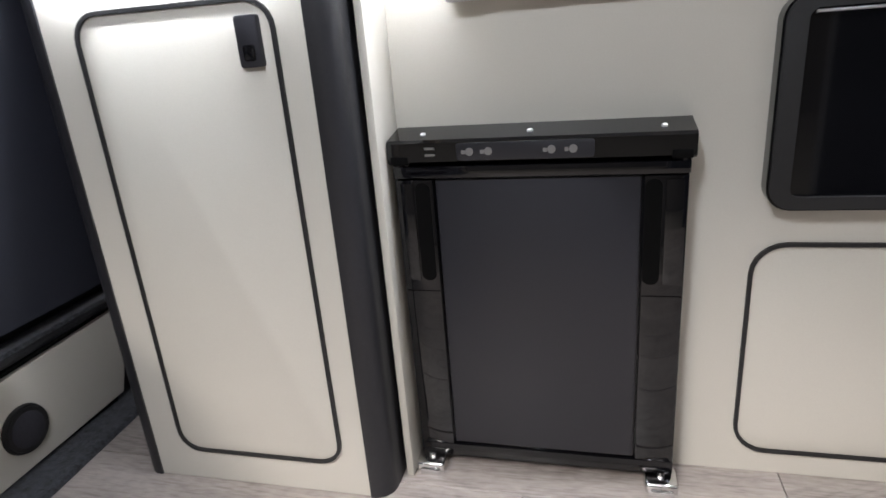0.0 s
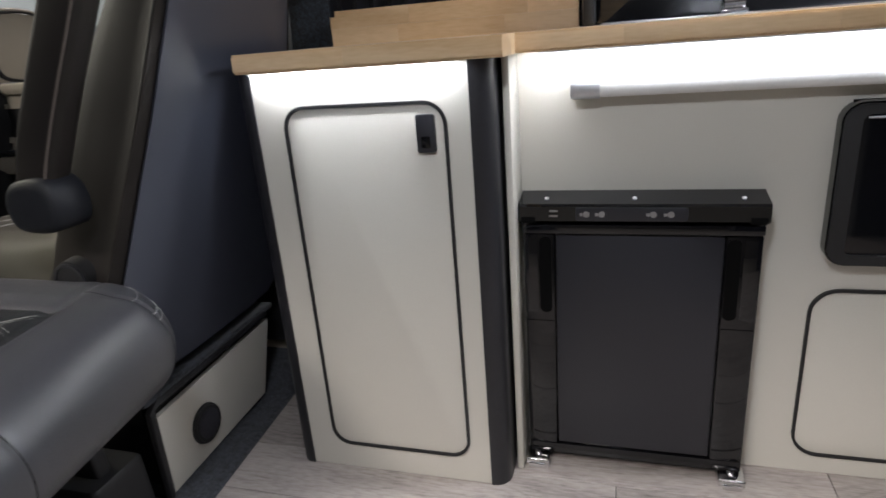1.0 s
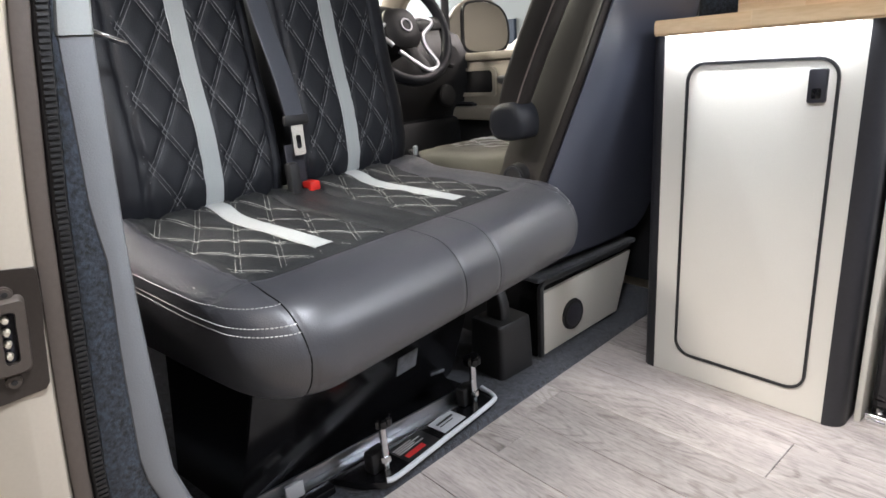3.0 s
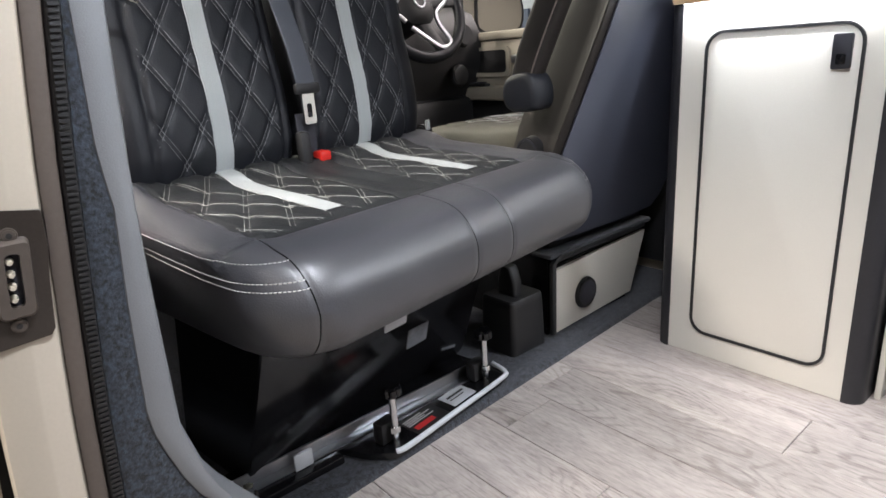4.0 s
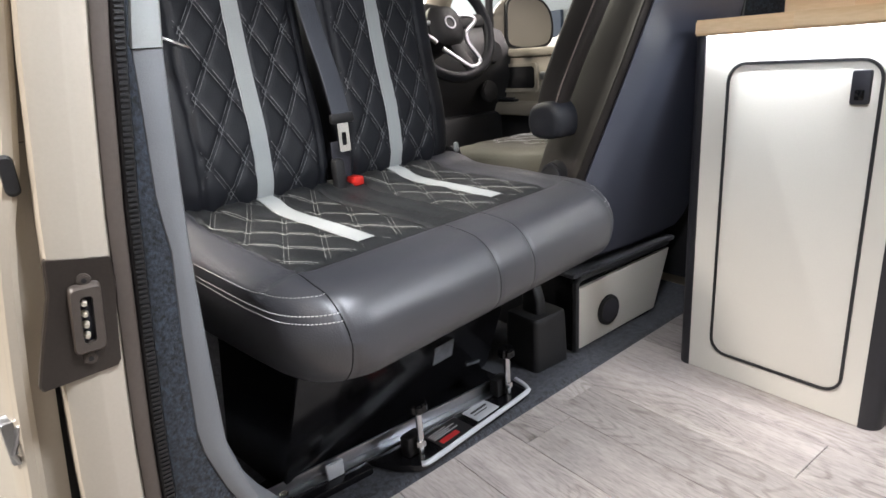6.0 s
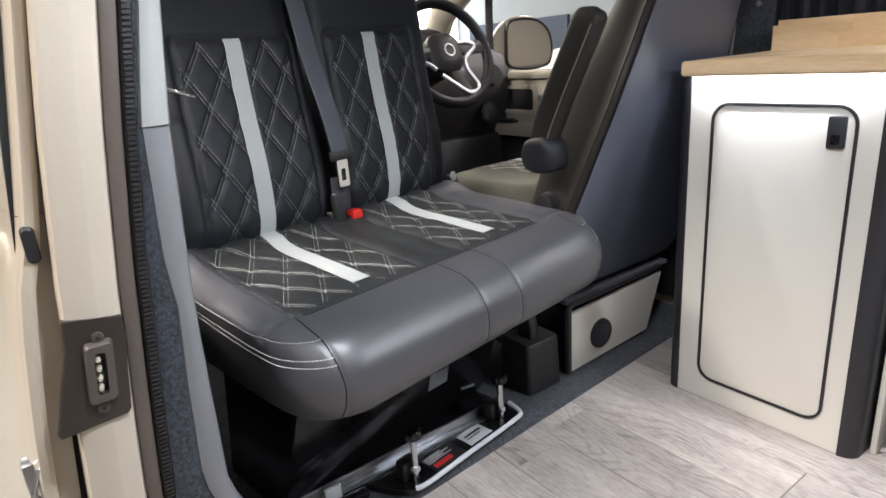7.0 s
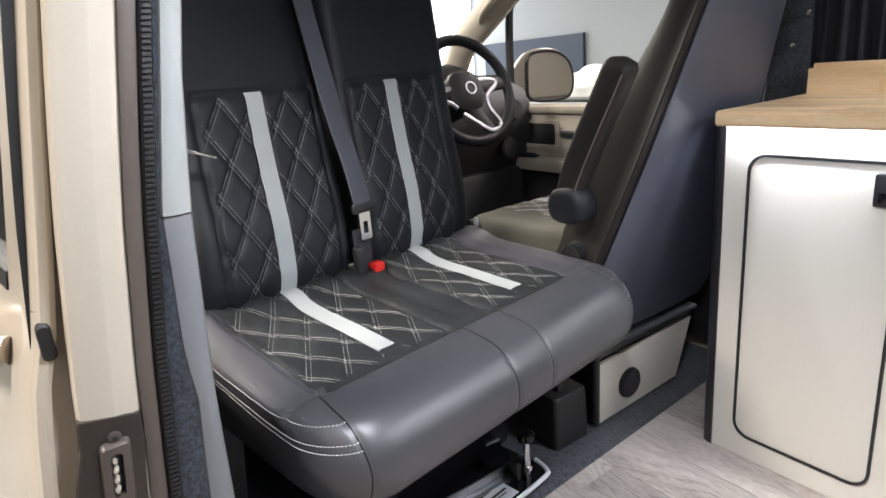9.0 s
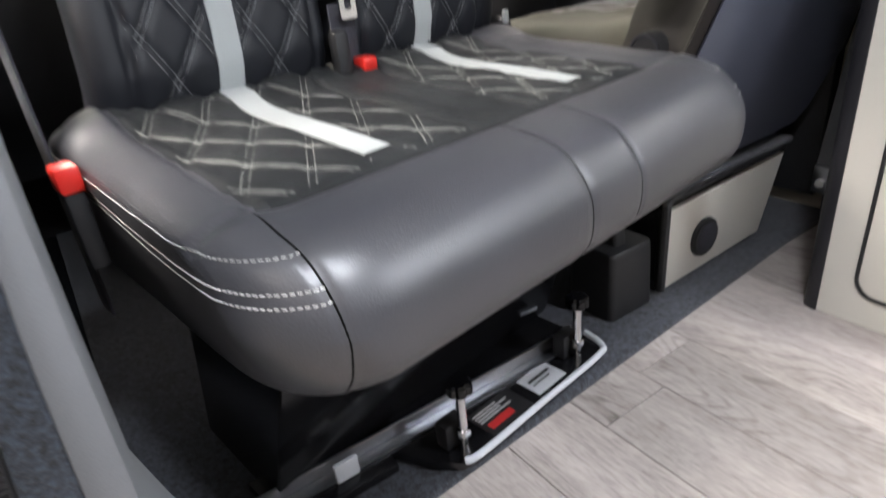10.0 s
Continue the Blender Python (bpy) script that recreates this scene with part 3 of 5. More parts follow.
def worktop():
    root = thing("worktop", "oiled oak block worktop with a stepped front edge", "worktop")
    random.seed(4)
    # staves in rows; the front edge steps back past the tall cabinet
    y = 0.937
    rows = [0.940, 0.982, 1.020, 1.058, 1.110, 1.158, 1.202, 1.246, 1.290, 1.334, 1.392]
    for ya, yb in zip(rows, rows[1:]):
        full = yb > 1.08
        xe = 1.30 if full else -0.075
        x = -0.533
        while x < xe - 0.01:
            ln = random.uniform(0.16, 0.34)
            x2 = xe if x + ln > xe - 0.08 else x + ln
            first = ya < 0.945
            bm = box(x, x2 - 0.0003, ya, yb - 0.0003, WZ, WZ + 0.032, 0.0)
            if first or (full and ya < 1.08):
                es = [e for e in bm.edges if all(abs(v.co.y - ya) < 1e-5 for v in e.verts) and abs(e.verts[0].co.z - e.verts[1].co.z) < 1e-5]
                bmesh.ops.bevel(bm, geom=es, offset=0.004, segments=2, affect="EDGES")
            part("stave", bm, OAK, root, angle=0.9)
            x = x2
    up = thing("upstand", "oak block upstand at the back of the worktop", "upstand", pose(0, 0, WZ - 0.81))
    x = -0.530
    for zi, (za, zb) in enumerate(((0.842, 0.878), (0.878, 0.915))):
        x = -0.530
        while x < 0.0:
            x2 = min(0.01, x + random.uniform(0.12, 0.30))
            if 0.01 - x2 < 0.07:
                x2 = 0.01
            bm = box(x, x2 - 0.0003, 1.335, 1.357, za, zb - 0.0003)
            if zi == 1 and x < -0.525:
                es = [e for e in bm.edges if all(abs(v.co.x - x) < 1e-5 and abs(v.co.z - (zb - 0.0003)) < 1e-5 for v in e.verts)]
                bmesh.ops.bevel(bm, geom=es, offset=0.012, segments=4, affect="EDGES")
            part("stave", bm, OAK, up, angle=0.9)
            x = x2


worktop()


def hob():
    root = thing("hob", "black glass-topped hob and sink with its lid raised", "hob", pose(0, 0, WZ - 0.81))
    part("rim", box(0.06, 1.00, 1.12, 1.33, 0.8422, 0.8455, 0.001), STEEL, root, "polished steel rim")
    part("lid", box(0.045, 0.99, 1.300, 1.308, 0.8465, 1.16, 0.003), GLOSS, root, "black glass lid standing open")
    for x in (0.285, 0.60):
        bm = box(x - 0.022, x + 0.022, 1.262, 1.300, 0.8455, 0.853, 0.003)
        cyl((x, 1.282, 0.864), (1, 0, 0), 0.013, 0.034, 16, bm=bm)
        box(x - 0.018, x + 0.018, 1.288, 1.299, 0.852, 0.905, 0.003, bm=bm)
        part("hinge", bm, CHROME, root, "chrome lid hinge")
    part("corner_block", box(0.02, 0.044, 1.27, 1.31, 0.8422, 1.02, 0.008), RUBBER, root)


hob()


# ---- double cab seat, turned to face the living space ----
from mathutils.bvhtree import BVHTree

SEAT = pose(-1.0, 0.0, 0.0, 0, 0, 8.5)
Y0, Y1 = -0.148, 0.690
PANELS = ((-0.080, 0.205, 0.086), (0.322, 0.566, 0.441))
BACKS = ((-0.043, 0.228, 0.088, 0.046, 0.28), (0.322, 0.588, 0.450, 0.024, 0.18))  # left and right edge of the quilting, and its stripe
DU, DV = 0.0755, 0.124
SEAT_PHASE, BACK_PHASE = 0.016, -0.947


def groove(u, v):
    a, b = u / DU + v / DV, u / DU - v / DV
    da, db = abs(a - round(a)), abs(b - round(b))
    return math.exp(-(da / 0.11) ** 2) + math.exp(-(db / 0.11) ** 2)


def back_front(z, lean):
    """How far forward the face of the backrest stands at height z."""
    return 0.052 - lean * (z - 0.545) - 0.03 * smoothstep(0.60, 0.50, z) + 0.012 * math.exp(-((z - 0.68) / 0.10) ** 2)


def seat_mesh():
    prof = [(0.02, 0.552), (0.065, 0.547), (0.105, 0.533), (0.16, 0.526), (0.25, 0.522), (0.37, 0.514), (0.455, 0.511), (0.510, 0.497), (0.543, 0.460), (0.550, 0.420), (0.540, 0.385), (0.505, 0.362), (0.40, 0.357), (0.2, 0.357), (0.0, 0.357), (-0.05, 0.38), (-0.05, 0.45), (-0.03, 0.53)]
    pts = spline([(x, z, 0) for x, z in prof], 9)
    loops, n = [], 156
    ys = sorted(set([Y0 + (Y1 - Y0) * i / n for i in range(n + 1)] + [Y0 + d for d in (0.0008, 0.002, 0.004)] + [Y1 - d for d in (0.0008, 0.002, 0.004)]))
    for y in ys:
        e = min(y - Y0, Y1 - y)
        i1 = 0.11 - math.sqrt(max(0, 0.0121 - max(0, 0.11 - e) ** 2))
        i2 = 0.030 - math.sqrt(max(0, 0.0009 - max(0, 0.030 - e) ** 2))
        lp = []
        for p in pts:
            x, z = p.x, p.y
            x -= i1 * smoothstep(0.25, 0.53, x)
            z += (0.45 - z) / 0.09 * i2 * (0.8 if z > 0.45 else 0.45)
            if z > 0.47 and 0.03 < x < 0.52:
                q = 0.0
                for a, b, s in PANELS:
                    if a < y < b and x < 0.404 and abs(y - s) > 0.021:
                        q += 0.0042 * (1 - groove(y - s, x + SEAT_PHASE))
                    edge = min(abs(y - a), abs(y - b))
                    if x < 0.408:
                        q -= 0.006 * math.exp(-(edge / 0.006) ** 2)
                # side bolsters rise a little
                q += (0.011 * smoothstep(0.36, 0.10, x) * (y < 0.26) + 0.005) * smoothstep(0.045, 0.085, abs(y - 0.26) - 0.27) * smoothstep(0.0, 0.055, e)
                q -= 0.005 * math.exp(-((y - 0.264) / 0.02) ** 2) * smoothstep(0.42, 0.3, x)
                q -= 0.006 * math.exp(-((x - 0.408) / 0.006) ** 2)
                z += q * smoothstep(0.475, 0.505, z) * smoothstep(0.47, 0.42, x)
            # seams over the front roll
            if x > 0.40 or z < 0.5:
                for s in (-0.088, 0.225, 0.325, 0.620):
                    k = 0.0022 * math.exp(-((y - s) / 0.0035) ** 2) * smoothstep(0.40, 0.47, x)
                    x -= k
                    z -= k if z > 0.45 else 0
            # creases under the corner
            if x > 0.4 and z < 0.44:
                x += 0.0016 * math.sin(y * 70 + z * 60) * math.exp(-((y + 0.085) / 0.03) ** 2)
            # the ends draw in towards the bottom
            tuck = 0.014 * smoothstep(0.44, 0.37, z) * smoothstep(0.13, 0.0, e)
            lp.append((x, y + (tuck if y < 0.26 else -tuck), z))
        loops.append(lp)
    return loft(loops)


def back_mesh(ya, yb, panel):
    loops, nz = [], 150
    for k in range(nz + 1):
        z = 0.475 + (1.30 - 0.475) * k / nz
        top = smoothstep(1.30, 1.20, z)
        e = 1.30 - z
        ins = 0.07 - math.sqrt(max(0, 0.0049 - max(0, 0.07 - e) ** 2))
        a, b = ya + ins, yb - ins
        pa, pb, ps, sh, lean = panel
        f, d = back_front(z, lean), 0.10
        dy = sh * (z - 0.545) / 0.41
        lp = []
        m = 78
        for i in range(m + 1):
            y = a + (b - a) * i / m
            s = min(y - a, b - y)
            r = 0.035
            x = f - (r - math.sqrt(max(0, r * r - max(0, r - s) ** 2))) - ins * 0.5
            if z < 0.962:
                if pa < y < pb and abs(y - ps) > 0.021:
                    x += 0.0042 * (1 - groove(y - ps, z + BACK_PHASE)) * smoothstep(0.964, 0.94, z)
                edge = min(abs(y - pa), abs(y - pb))
                x -= 0.006 * math.exp(-(edge / 0.006) ** 2)
            if pa < y < pb:
                x -= 0.006 * math.exp(-((z - 0.962) / 0.006) ** 2)
            lp.append((x, y + dy, z))
        lp += [(f - d, b - 0.01 + dy, z), (f - d - 0.015, (a + b) / 2 + dy, z), (f - d, a + 0.01 + dy, z)]
        loops.append(lp)
    return loft(loops)


def lay(bvh, p, d):
    hit, nrm, _, _ = bvh.ray_cast(Vector(p), Vector(d))
    return (hit, nrm) if hit is not None else None


def ribbon(bvh, line, d, half, lift, bm, across):
    """A thin band laid on a surface along a line of start points, cast along d."""
    prev = None
    for p in line:
        l = lay(bvh, Vector(p) - Vector(across) * half, d)
        r = lay(bvh, Vector(p) + Vector(across) * half, d)
        if not l or not r:
            prev = None
            continue
        cur = [bm.verts.new(l[0] - l[1] * 0.001), bm.verts.new(l[0] + l[1] * lift), bm.verts.new(r[0] + r[1] * lift), bm.verts.new(r[0] - r[1] * 0.001)]
        if prev:
            for i in range(3):
                bm.faces.new((prev[i], prev[i + 1], cur[i + 1], cur[i]))
        else:
            bm.faces.new(cur)
        prev = cur
    return bm


def thread(hits, bm, half=0.0008, lift=0.0008, dash=None):
    """Sewing thread through hits (point, normal); dash: length and gap of a stitch."""
    pts = [h for h in hits if h]
    if len(pts) < 2:
        return bm
    run, segs = 0.0, []
    for (p, n), (q, _) in zip(pts, pts[1:]):
        ln = (q - p).length
        if ln > 0.03 or ln < 1e-6:
            continue
        if not dash:
            segs.append((p, q, n))
            continue
        t = 0.0
        while t < ln:
            c = run % (dash[0] + dash[1])
            if c < dash[0]:
                step = min(dash[0] - c, ln - t) + 1e-5
                segs.append((p.lerp(q, t / ln), p.lerp(q, min(1, (t + step) / ln)), n))
            else:
                step = min(dash[0] + dash[1] - c, ln - t) + 1e-5
            t += step
            run += step
    for p, q, n in segs:
        s = (q - p).cross(n).normalized() * half
        vs = [bm.verts.new(v) for v in (p - s, p + n * lift, p + s, q + s, q + n * lift, q - s)]
        bm.faces.new((vs[0], vs[1], vs[4], vs[5]))
        bm.faces.new((vs[1], vs[2], vs[3], vs[4]))
    return bm


def quilt_lines(bvh, panel, v0, v1, place, d, bm, sh=0.0, phase=0.0):
    """Double rows of stitching along the diamonds; place(u, v) gives the start of a ray."""
    a, b, s = panel
    for sign in (1, -1):
        for k in range(-24, 25):
            for off in (-0.0045, 0.0045):
                hits = []
                steps = int((v1 - v0) / 0.012)
                for i in range(steps + 1):
                    v = v0 + (v1 - v0) * i / steps
                    u = s + (k - sign * (v + phase) / DV) * DU + off
                    hits.append(lay(bvh, place(u + sh * (v - 0.545) / 0.41, v), d) if a + 0.004 < u < b - 0.004 and abs(u - s) > 0.019 else None)
                run = []
                for h in hits + [None]:
                    if h:
                        run.append(h)
                    else:
                        thread(run, bm, 0.0007, 0.0008)
                        run = []
    return bm


def double_seat():
    root = thing("double_seat", "black leather double cab seat, diamond quilted with pale grey stripes", "seat", SEAT)
    bm = seat_mesh()
    bmesh.ops.recalc_face_normals(bm, faces=bm.faces[:])
    bvh = BVHTree.FromBMesh(bm)
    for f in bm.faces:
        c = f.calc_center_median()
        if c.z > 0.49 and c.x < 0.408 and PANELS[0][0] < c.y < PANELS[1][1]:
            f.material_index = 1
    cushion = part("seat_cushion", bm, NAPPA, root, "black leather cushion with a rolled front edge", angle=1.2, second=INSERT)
    lines = bmesh.new()
    for p in PANELS:
        quilt_lines(bvh, p, 0.045, 0.398, lambda u, v: Vector((v, u, 0.8)), (0, 0, -1), lines, 0.0, SEAT_PHASE)
        bm = ribbon(bvh, [(0.035 + 0.335 * i / 50, p[2] + 0.0, 0.8) for i in range(51)], (0, 0, -1), 0.019, 0.0022, bmesh.new(), (0, 1, 0))
        part("stripe", bm, STRIPE, cushion, "pale grey leather stripe")
    part("quilt_stitching", lines, SEAT_THREAD, cushion, "pale diamond stitching")["kind"] = "stuff"
    # sewn seams over the front roll
    for s in (-0.088, 0.225, 0.325, 0.620):
        hits = []
        for i in range(46):
            a = radians(78 - 128 * i / 45)
            d = Vector((math.cos(a), 0, math.sin(a)))
            hits.append(lay(bvh, Vector((0.40, s, 0.44)) + d * 0.4, -d))
        part("seam", thread(hits, bmesh.new(), 0.0011, 0.0006), HOLLOW, cushion, "dark sewn seam")
    # contrast stitching round both front corners
    rows = bmesh.new()
    for end, cy, sgn in ((Y0, -0.088, -1), (Y1, 0.620, 1)):
        for z in (0.500, 0.478, 0.468):
            hits = []
            for i in range(60):
                if i <= 40:
                    ang = radians(90 * i / 40)
                    o = Vector((0.36, cy, z))
                    d = Vector((math.cos(ang), sgn * math.sin(ang), 0))
                else:
                    o = Vector((0.36 - 0.40 * (i - 40) / 20, cy, z + 0.02 * (i - 40) / 20))
                    d = Vector((0, sgn, 0))
                hits.append(lay(bvh, o + d * 0.5, -d))
            thread(hits, rows, 0.0008, 0.0009, (0.0040, 0.0020))
    part("corner_stitching", rows, THREAD, cushion, "white contrast stitching")["kind"] = "stuff"
    for (ya, yb), p in zip(((-0.092, 0.262), (0.288, 0.650)), BACKS):
        bm = back_mesh(ya, yb, p)
        bmesh.ops.recalc_face_normals(bm, faces=bm.faces[:])
        bvb = BVHTree.FromBMesh(bm)
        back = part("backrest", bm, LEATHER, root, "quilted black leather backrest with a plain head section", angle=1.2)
        lines = quilt_lines(bvb, p[:3], 0.53, 0.955, lambda u, v: Vector((0.6, u, v)), (-1, 0, 0), bmesh.new(), p[3], BACK_PHASE)
        part("quilt_stitching", lines, DIM_THREAD, back)["kind"] = "stuff"
        bm = ribbon(bvb, [(0.6, p[2] + p[3] * (z - 0.545) / 0.41, z) for z in (0.535 + 0.423 * i / 50 for i in range(51))], (-1, 0, 0), 0.019, 0.0022, bmesh.new(), (0, 1, 0))
        part("stripe", bm, STRIPE, back, "pale grey leather stripe")
    # seat box and swivel
    prof = [(0.02, 0.03), (0.236, 0.03), (0.243, 0.038), (0.250, 0.05), (0.325, 0.33), (0.330, 0.37), (0.02, 0.37)]
    loops = []
    for y, k in ((-0.090, 0.985), (-0.087, 0.996), (-0.080, 1.0), (0.50, 1.0), (0.507, 0.996), (0.51, 0.985)):
        loops.append([(0.02 + (x - 0.02) * k, y + (0.05 * (z / 0.362) if y > 0.4 else 0.11 * z), z) for x, z in prof])
    part("seat_box", loft(loops), BASE_BLACK, root, "gloss black seat box", angle=0.35)
    bm = box(0.452, 0.456, 0.205, 0.265, 0.235, 0.290, 0.002)
    bmesh.ops.rotate(bm, verts=bm.verts[:], cent=(0.454, 0.235, 0.26), matrix=Matrix.Rotation(radians(15), 3, "Y"))
    bmesh.ops.translate(bm, verts=bm.verts[:], vec=(-0.128, 0, -0.005))
    part("box_sticker", bm, STICKER, root, "faded silver sticker")
    # grey plate painted in for a blurred reflection on the gloss front
    bm = box(-0.0015, 0.0015, 0.300, 0.362, -0.024, 0.024, 0.001)
    bmesh.ops.transform(bm, matrix=pose(0.282, 0, 0.166, 0, 15, 0), verts=bm.verts[:])
    part("box_reflection", bm, PALE_MARK, root, "blurred grey reflection painted on the gloss box")
    bm = box(-0.001, 0.001, 0.440, 0.492, -0.004, 0.004, 0.0008)
    bmesh.ops.transform(bm, matrix=pose(0.288, 0, 0.186, -14, 15, 0), verts=bm.verts[:])
    part("box_edge_mark", bm, PALE_MARK, root, "thin pale grey mark")
    # buckles
    part("belt_buckle", box(0.050, 0.075, 0.250, 0.277, 0.50, 0.605, 0.008), RUBBER, root, "black seat belt stalk")
    b = part("release_buckle", box(0.050, 0.080, 0.282, 0.322, 0.50, 0.546, 0.007), RUBBER, root)
    part("release_button", box(0.054, 0.086, 0.288, 0.316, 0.538, 0.560, 0.005), RED, b, "red release button")
    b = part("release_buckle", box(0.10, 0.128, Y0 - 0.026, Y0 - 0.002, 0.40, 0.500, 0.007), RUBBER, root)
    part("release_button", box(0.098, 0.132, Y0 - 0.028, Y0 + 0.000, 0.497, 0.530, 0.006), RED, b, "red release button")
    part("side_pivot", cyl((0.02, Y1 - 0.010, 0.545), (0, 1, 0), 0.022, 0.03, 20, bevel=0.004), RUBBER, root)
    part("latch_tip", box(0.045, 0.055, Y1 - 0.03, Y1 - 0.020, 0.555, 0.580, 0.002), STRIPE, root)
    return root


double_seat()


def seat_belt():
    root = thing("seat_belt", "slate woven seat belt hanging down the gap between the backrests", "seat belt", SEAT)
    path = [(-0.16, 0.292, 1.32), (-0.10, 0.292, 1.22), (-0.045, 0.288, 1.05), (0.000, 0.286, 0.90), (0.045, 0.286, 0.78), (0.066, 0.286, 0.700)]
    pts = spline(path, 8, False)
    loops = []
    for i, p in enumerate(pts):
        loops.append([(p.x + a, p.y + b, p.z) for a, b in ((0.0, -0.023), (0.003, -0.022), (0.004, 0.0), (0.003, 0.022), (0.0, 0.023), (-0.0015, 0.0))])
    part("webbing", loft(loops), BELT, root, "slate blue webbing")
    part("tongue_grip", box(0.060, 0.074, 0.256, 0.318, 0.680, 0.702, 0.006), RUBBER, root, "black tongue grip")
    bm = bmesh.new()
    o, n = rrect(0.272, 0.302, 0.618, 0.682, 0.005, 3), rrect(0.281, 0.293, 0.632, 0.660, 0.003, 3)
    a = [[bm.verts.new((x, u, v)) for u, v in pts2] for pts2, x in ((o, 0.064), (o, 0.068), (n, 0.068), (n, 0.064))]
    for p, q in zip(a, a[1:] + a[:1]):
        for i in range(len(o)):
            j = (i + 1) % len(o)
            bm.faces.new((p[i], p[j], q[j], q[i]))
    part("tongue", bm, CHROME, root, "bright steel tongue with a slot")
    part("lower_webbing", box(0.046, 0.050, 0.262, 0.308, 0.50, 0.640, 0.001), CURTAIN, root, "black webbing loop")


seat_belt()


def outer_belt():
    root = thing("seat_belt", "black seat belt hanging beside the pillar with its steel tongue", "seat belt", SEAT)
    part("webbing", box(0.0, 0.048, Y0 - 0.012, Y0 - 0.008, 0.30, 1.30, 0.001), CURTAIN, root)
    part("tongue_grip", box(0.030, 0.066, Y0 - 0.022, Y0 + 0.060, 0.852, 0.886, 0.010), RUBBER, root)
    bm = box(0.046, 0.070, Y0 + 0.058, Y0 + 0.128, 0.876, 0.881, 0.001)
    bmesh.ops.rotate(bm, verts=bm.verts[:], cent=(0.06, Y0 + 0.058, 0.878), matrix=Matrix.Rotation(radians(-22), 3, "X"))
    part("tongue", bm, CHROME, root, "bright steel tongue")


outer_belt()


def swivel():
    root = thing("swivel_base", "black steel seat swivel plate with two locking bolts", "seat swivel", SEAT)
    # plate with a pale folded lip
    out = [(0.18, -0.10), (0.278, -0.095), (0.280, 0.055), (0.300, 0.085), (0.355, 0.105), (0.392, 0.135), (0.398, 0.160), (0.398, 0.470), (0.385, 0.497), (0.34, 0.505), (0.18, 0.505)]
    part("plate", loft([[(x, y, 0.016) for x, y in out], [(x, y, 0.030) for x, y in out]]), BASE_BLACK, root, smooth=False)
    part("lip", tube(spline([(0.392, 0.140, 0.032), (0.400, 0.165, 0.032), (0.400, 0.30, 0.032), (0.400, 0.465, 0.032), (0.388, 0.498, 0.032), (0.345, 0.508, 0.036)], 5, False), 0.0055, 8), STICKER, root, "bright worn edge")
    for y in (0.160, 0.445):
        b = part("bolt", cyl((0.372, y, 0.085), (0, 0, 1), 0.0075, 0.11, 14), CHROME, root, "threaded steel bolt")
        loops = []
        for z, k in ((0.135, 0.8), (0.138, 1.0), (0.152, 1.0), (0.156, 0.8)):
            loops.append([(0.372 + 0.020 * k * (1 - 0.16 * (i % 4 == 0)) * math.cos(2 * math.pi * i / 24), y + 0.020 * k * (1 - 0.16 * (i % 4 == 0)) * math.sin(2 * math.pi * i / 24), z) for i in range(24)])
        part("knob", loft(loops), GLOSS, b, "black lobed knob")
        part("nut", cyl((0.372, y, 0.062), (0, 0, 1), 0.011, 0.012, 6), CHROME, b)
        part("bracket", box(0.335, 0.362, y - 0.025, y + 0.018, 0.030, 0.075, 0.005), RUBBER, b, "black bracket")
    lab = part("label", box(0.330, 0.390, 0.205, 0.300, 0.0302, 0.0308), RUBBER, root, "black warning label")
    bm = bmesh.new()
    for i in range(4):
        box(0.338 + 0.006 * i, 0.341 + 0.006 * i, 0.210, 0.262 + 0.02 * (i % 2), 0.0308, 0.0312, bm=bm)
    part("print_bars", bm, INK_WHITE, lab, "small white print")
    bm = box(0.366, 0.380, 0.215, 0.268, 0.0308, 0.0312)
    part("print_bar", bm, INK_RED, lab, "red print block")
    part("sticker", box(0.335, 0.385, 0.322, 0.395, 0.0302, 0.0310), STICKER, root, "silver type sticker")
    bm = box(0.350, 0.356, 0.332, 0.385, 0.0310, 0.0313)
    box(0.362, 0.365, 0.332, 0.375, 0.0310, 0.0313, bm=bm)
    part("sticker_print", bm, RUBBER, root)


swivel()


def seat_rail():
    root = thing("seat_rail", "bare steel seat rail bolted down on the carpet", "seat rail")
    bm = box(-0.748, -0.742, -0.085, 0.53, 0.014, 0.056, 0.002)
    box(-0.742, -0.722, -0.085, 0.53, 0.030, 0.034, 0.001, bm=bm)
    part("rail", bm, STEEL, root, "bare zinc-grey angle")
    part("foot", box(-0.742, -0.695, -0.095, 0.12, 0.013, 0.0295, 0.003), BASE_BLACK, root, "black rail foot")
    part("clip", box(-0.724, -0.716, 0.030, 0.068, 0.030, 0.064, 0.003), STICKER, root, "grey clip")
    bm = cyl((-0.712, -0.060, 0.046), (0, 0, 1), 0.010, 0.020, 6)
    cyl((-0.712, -0.060, 0.033), (0, 0, 1), 0.016, 0.006, 18, bm=bm)
    part("anchor_bolt", bm, CHROME, root, "zinc anchor bolt")


seat_rail()


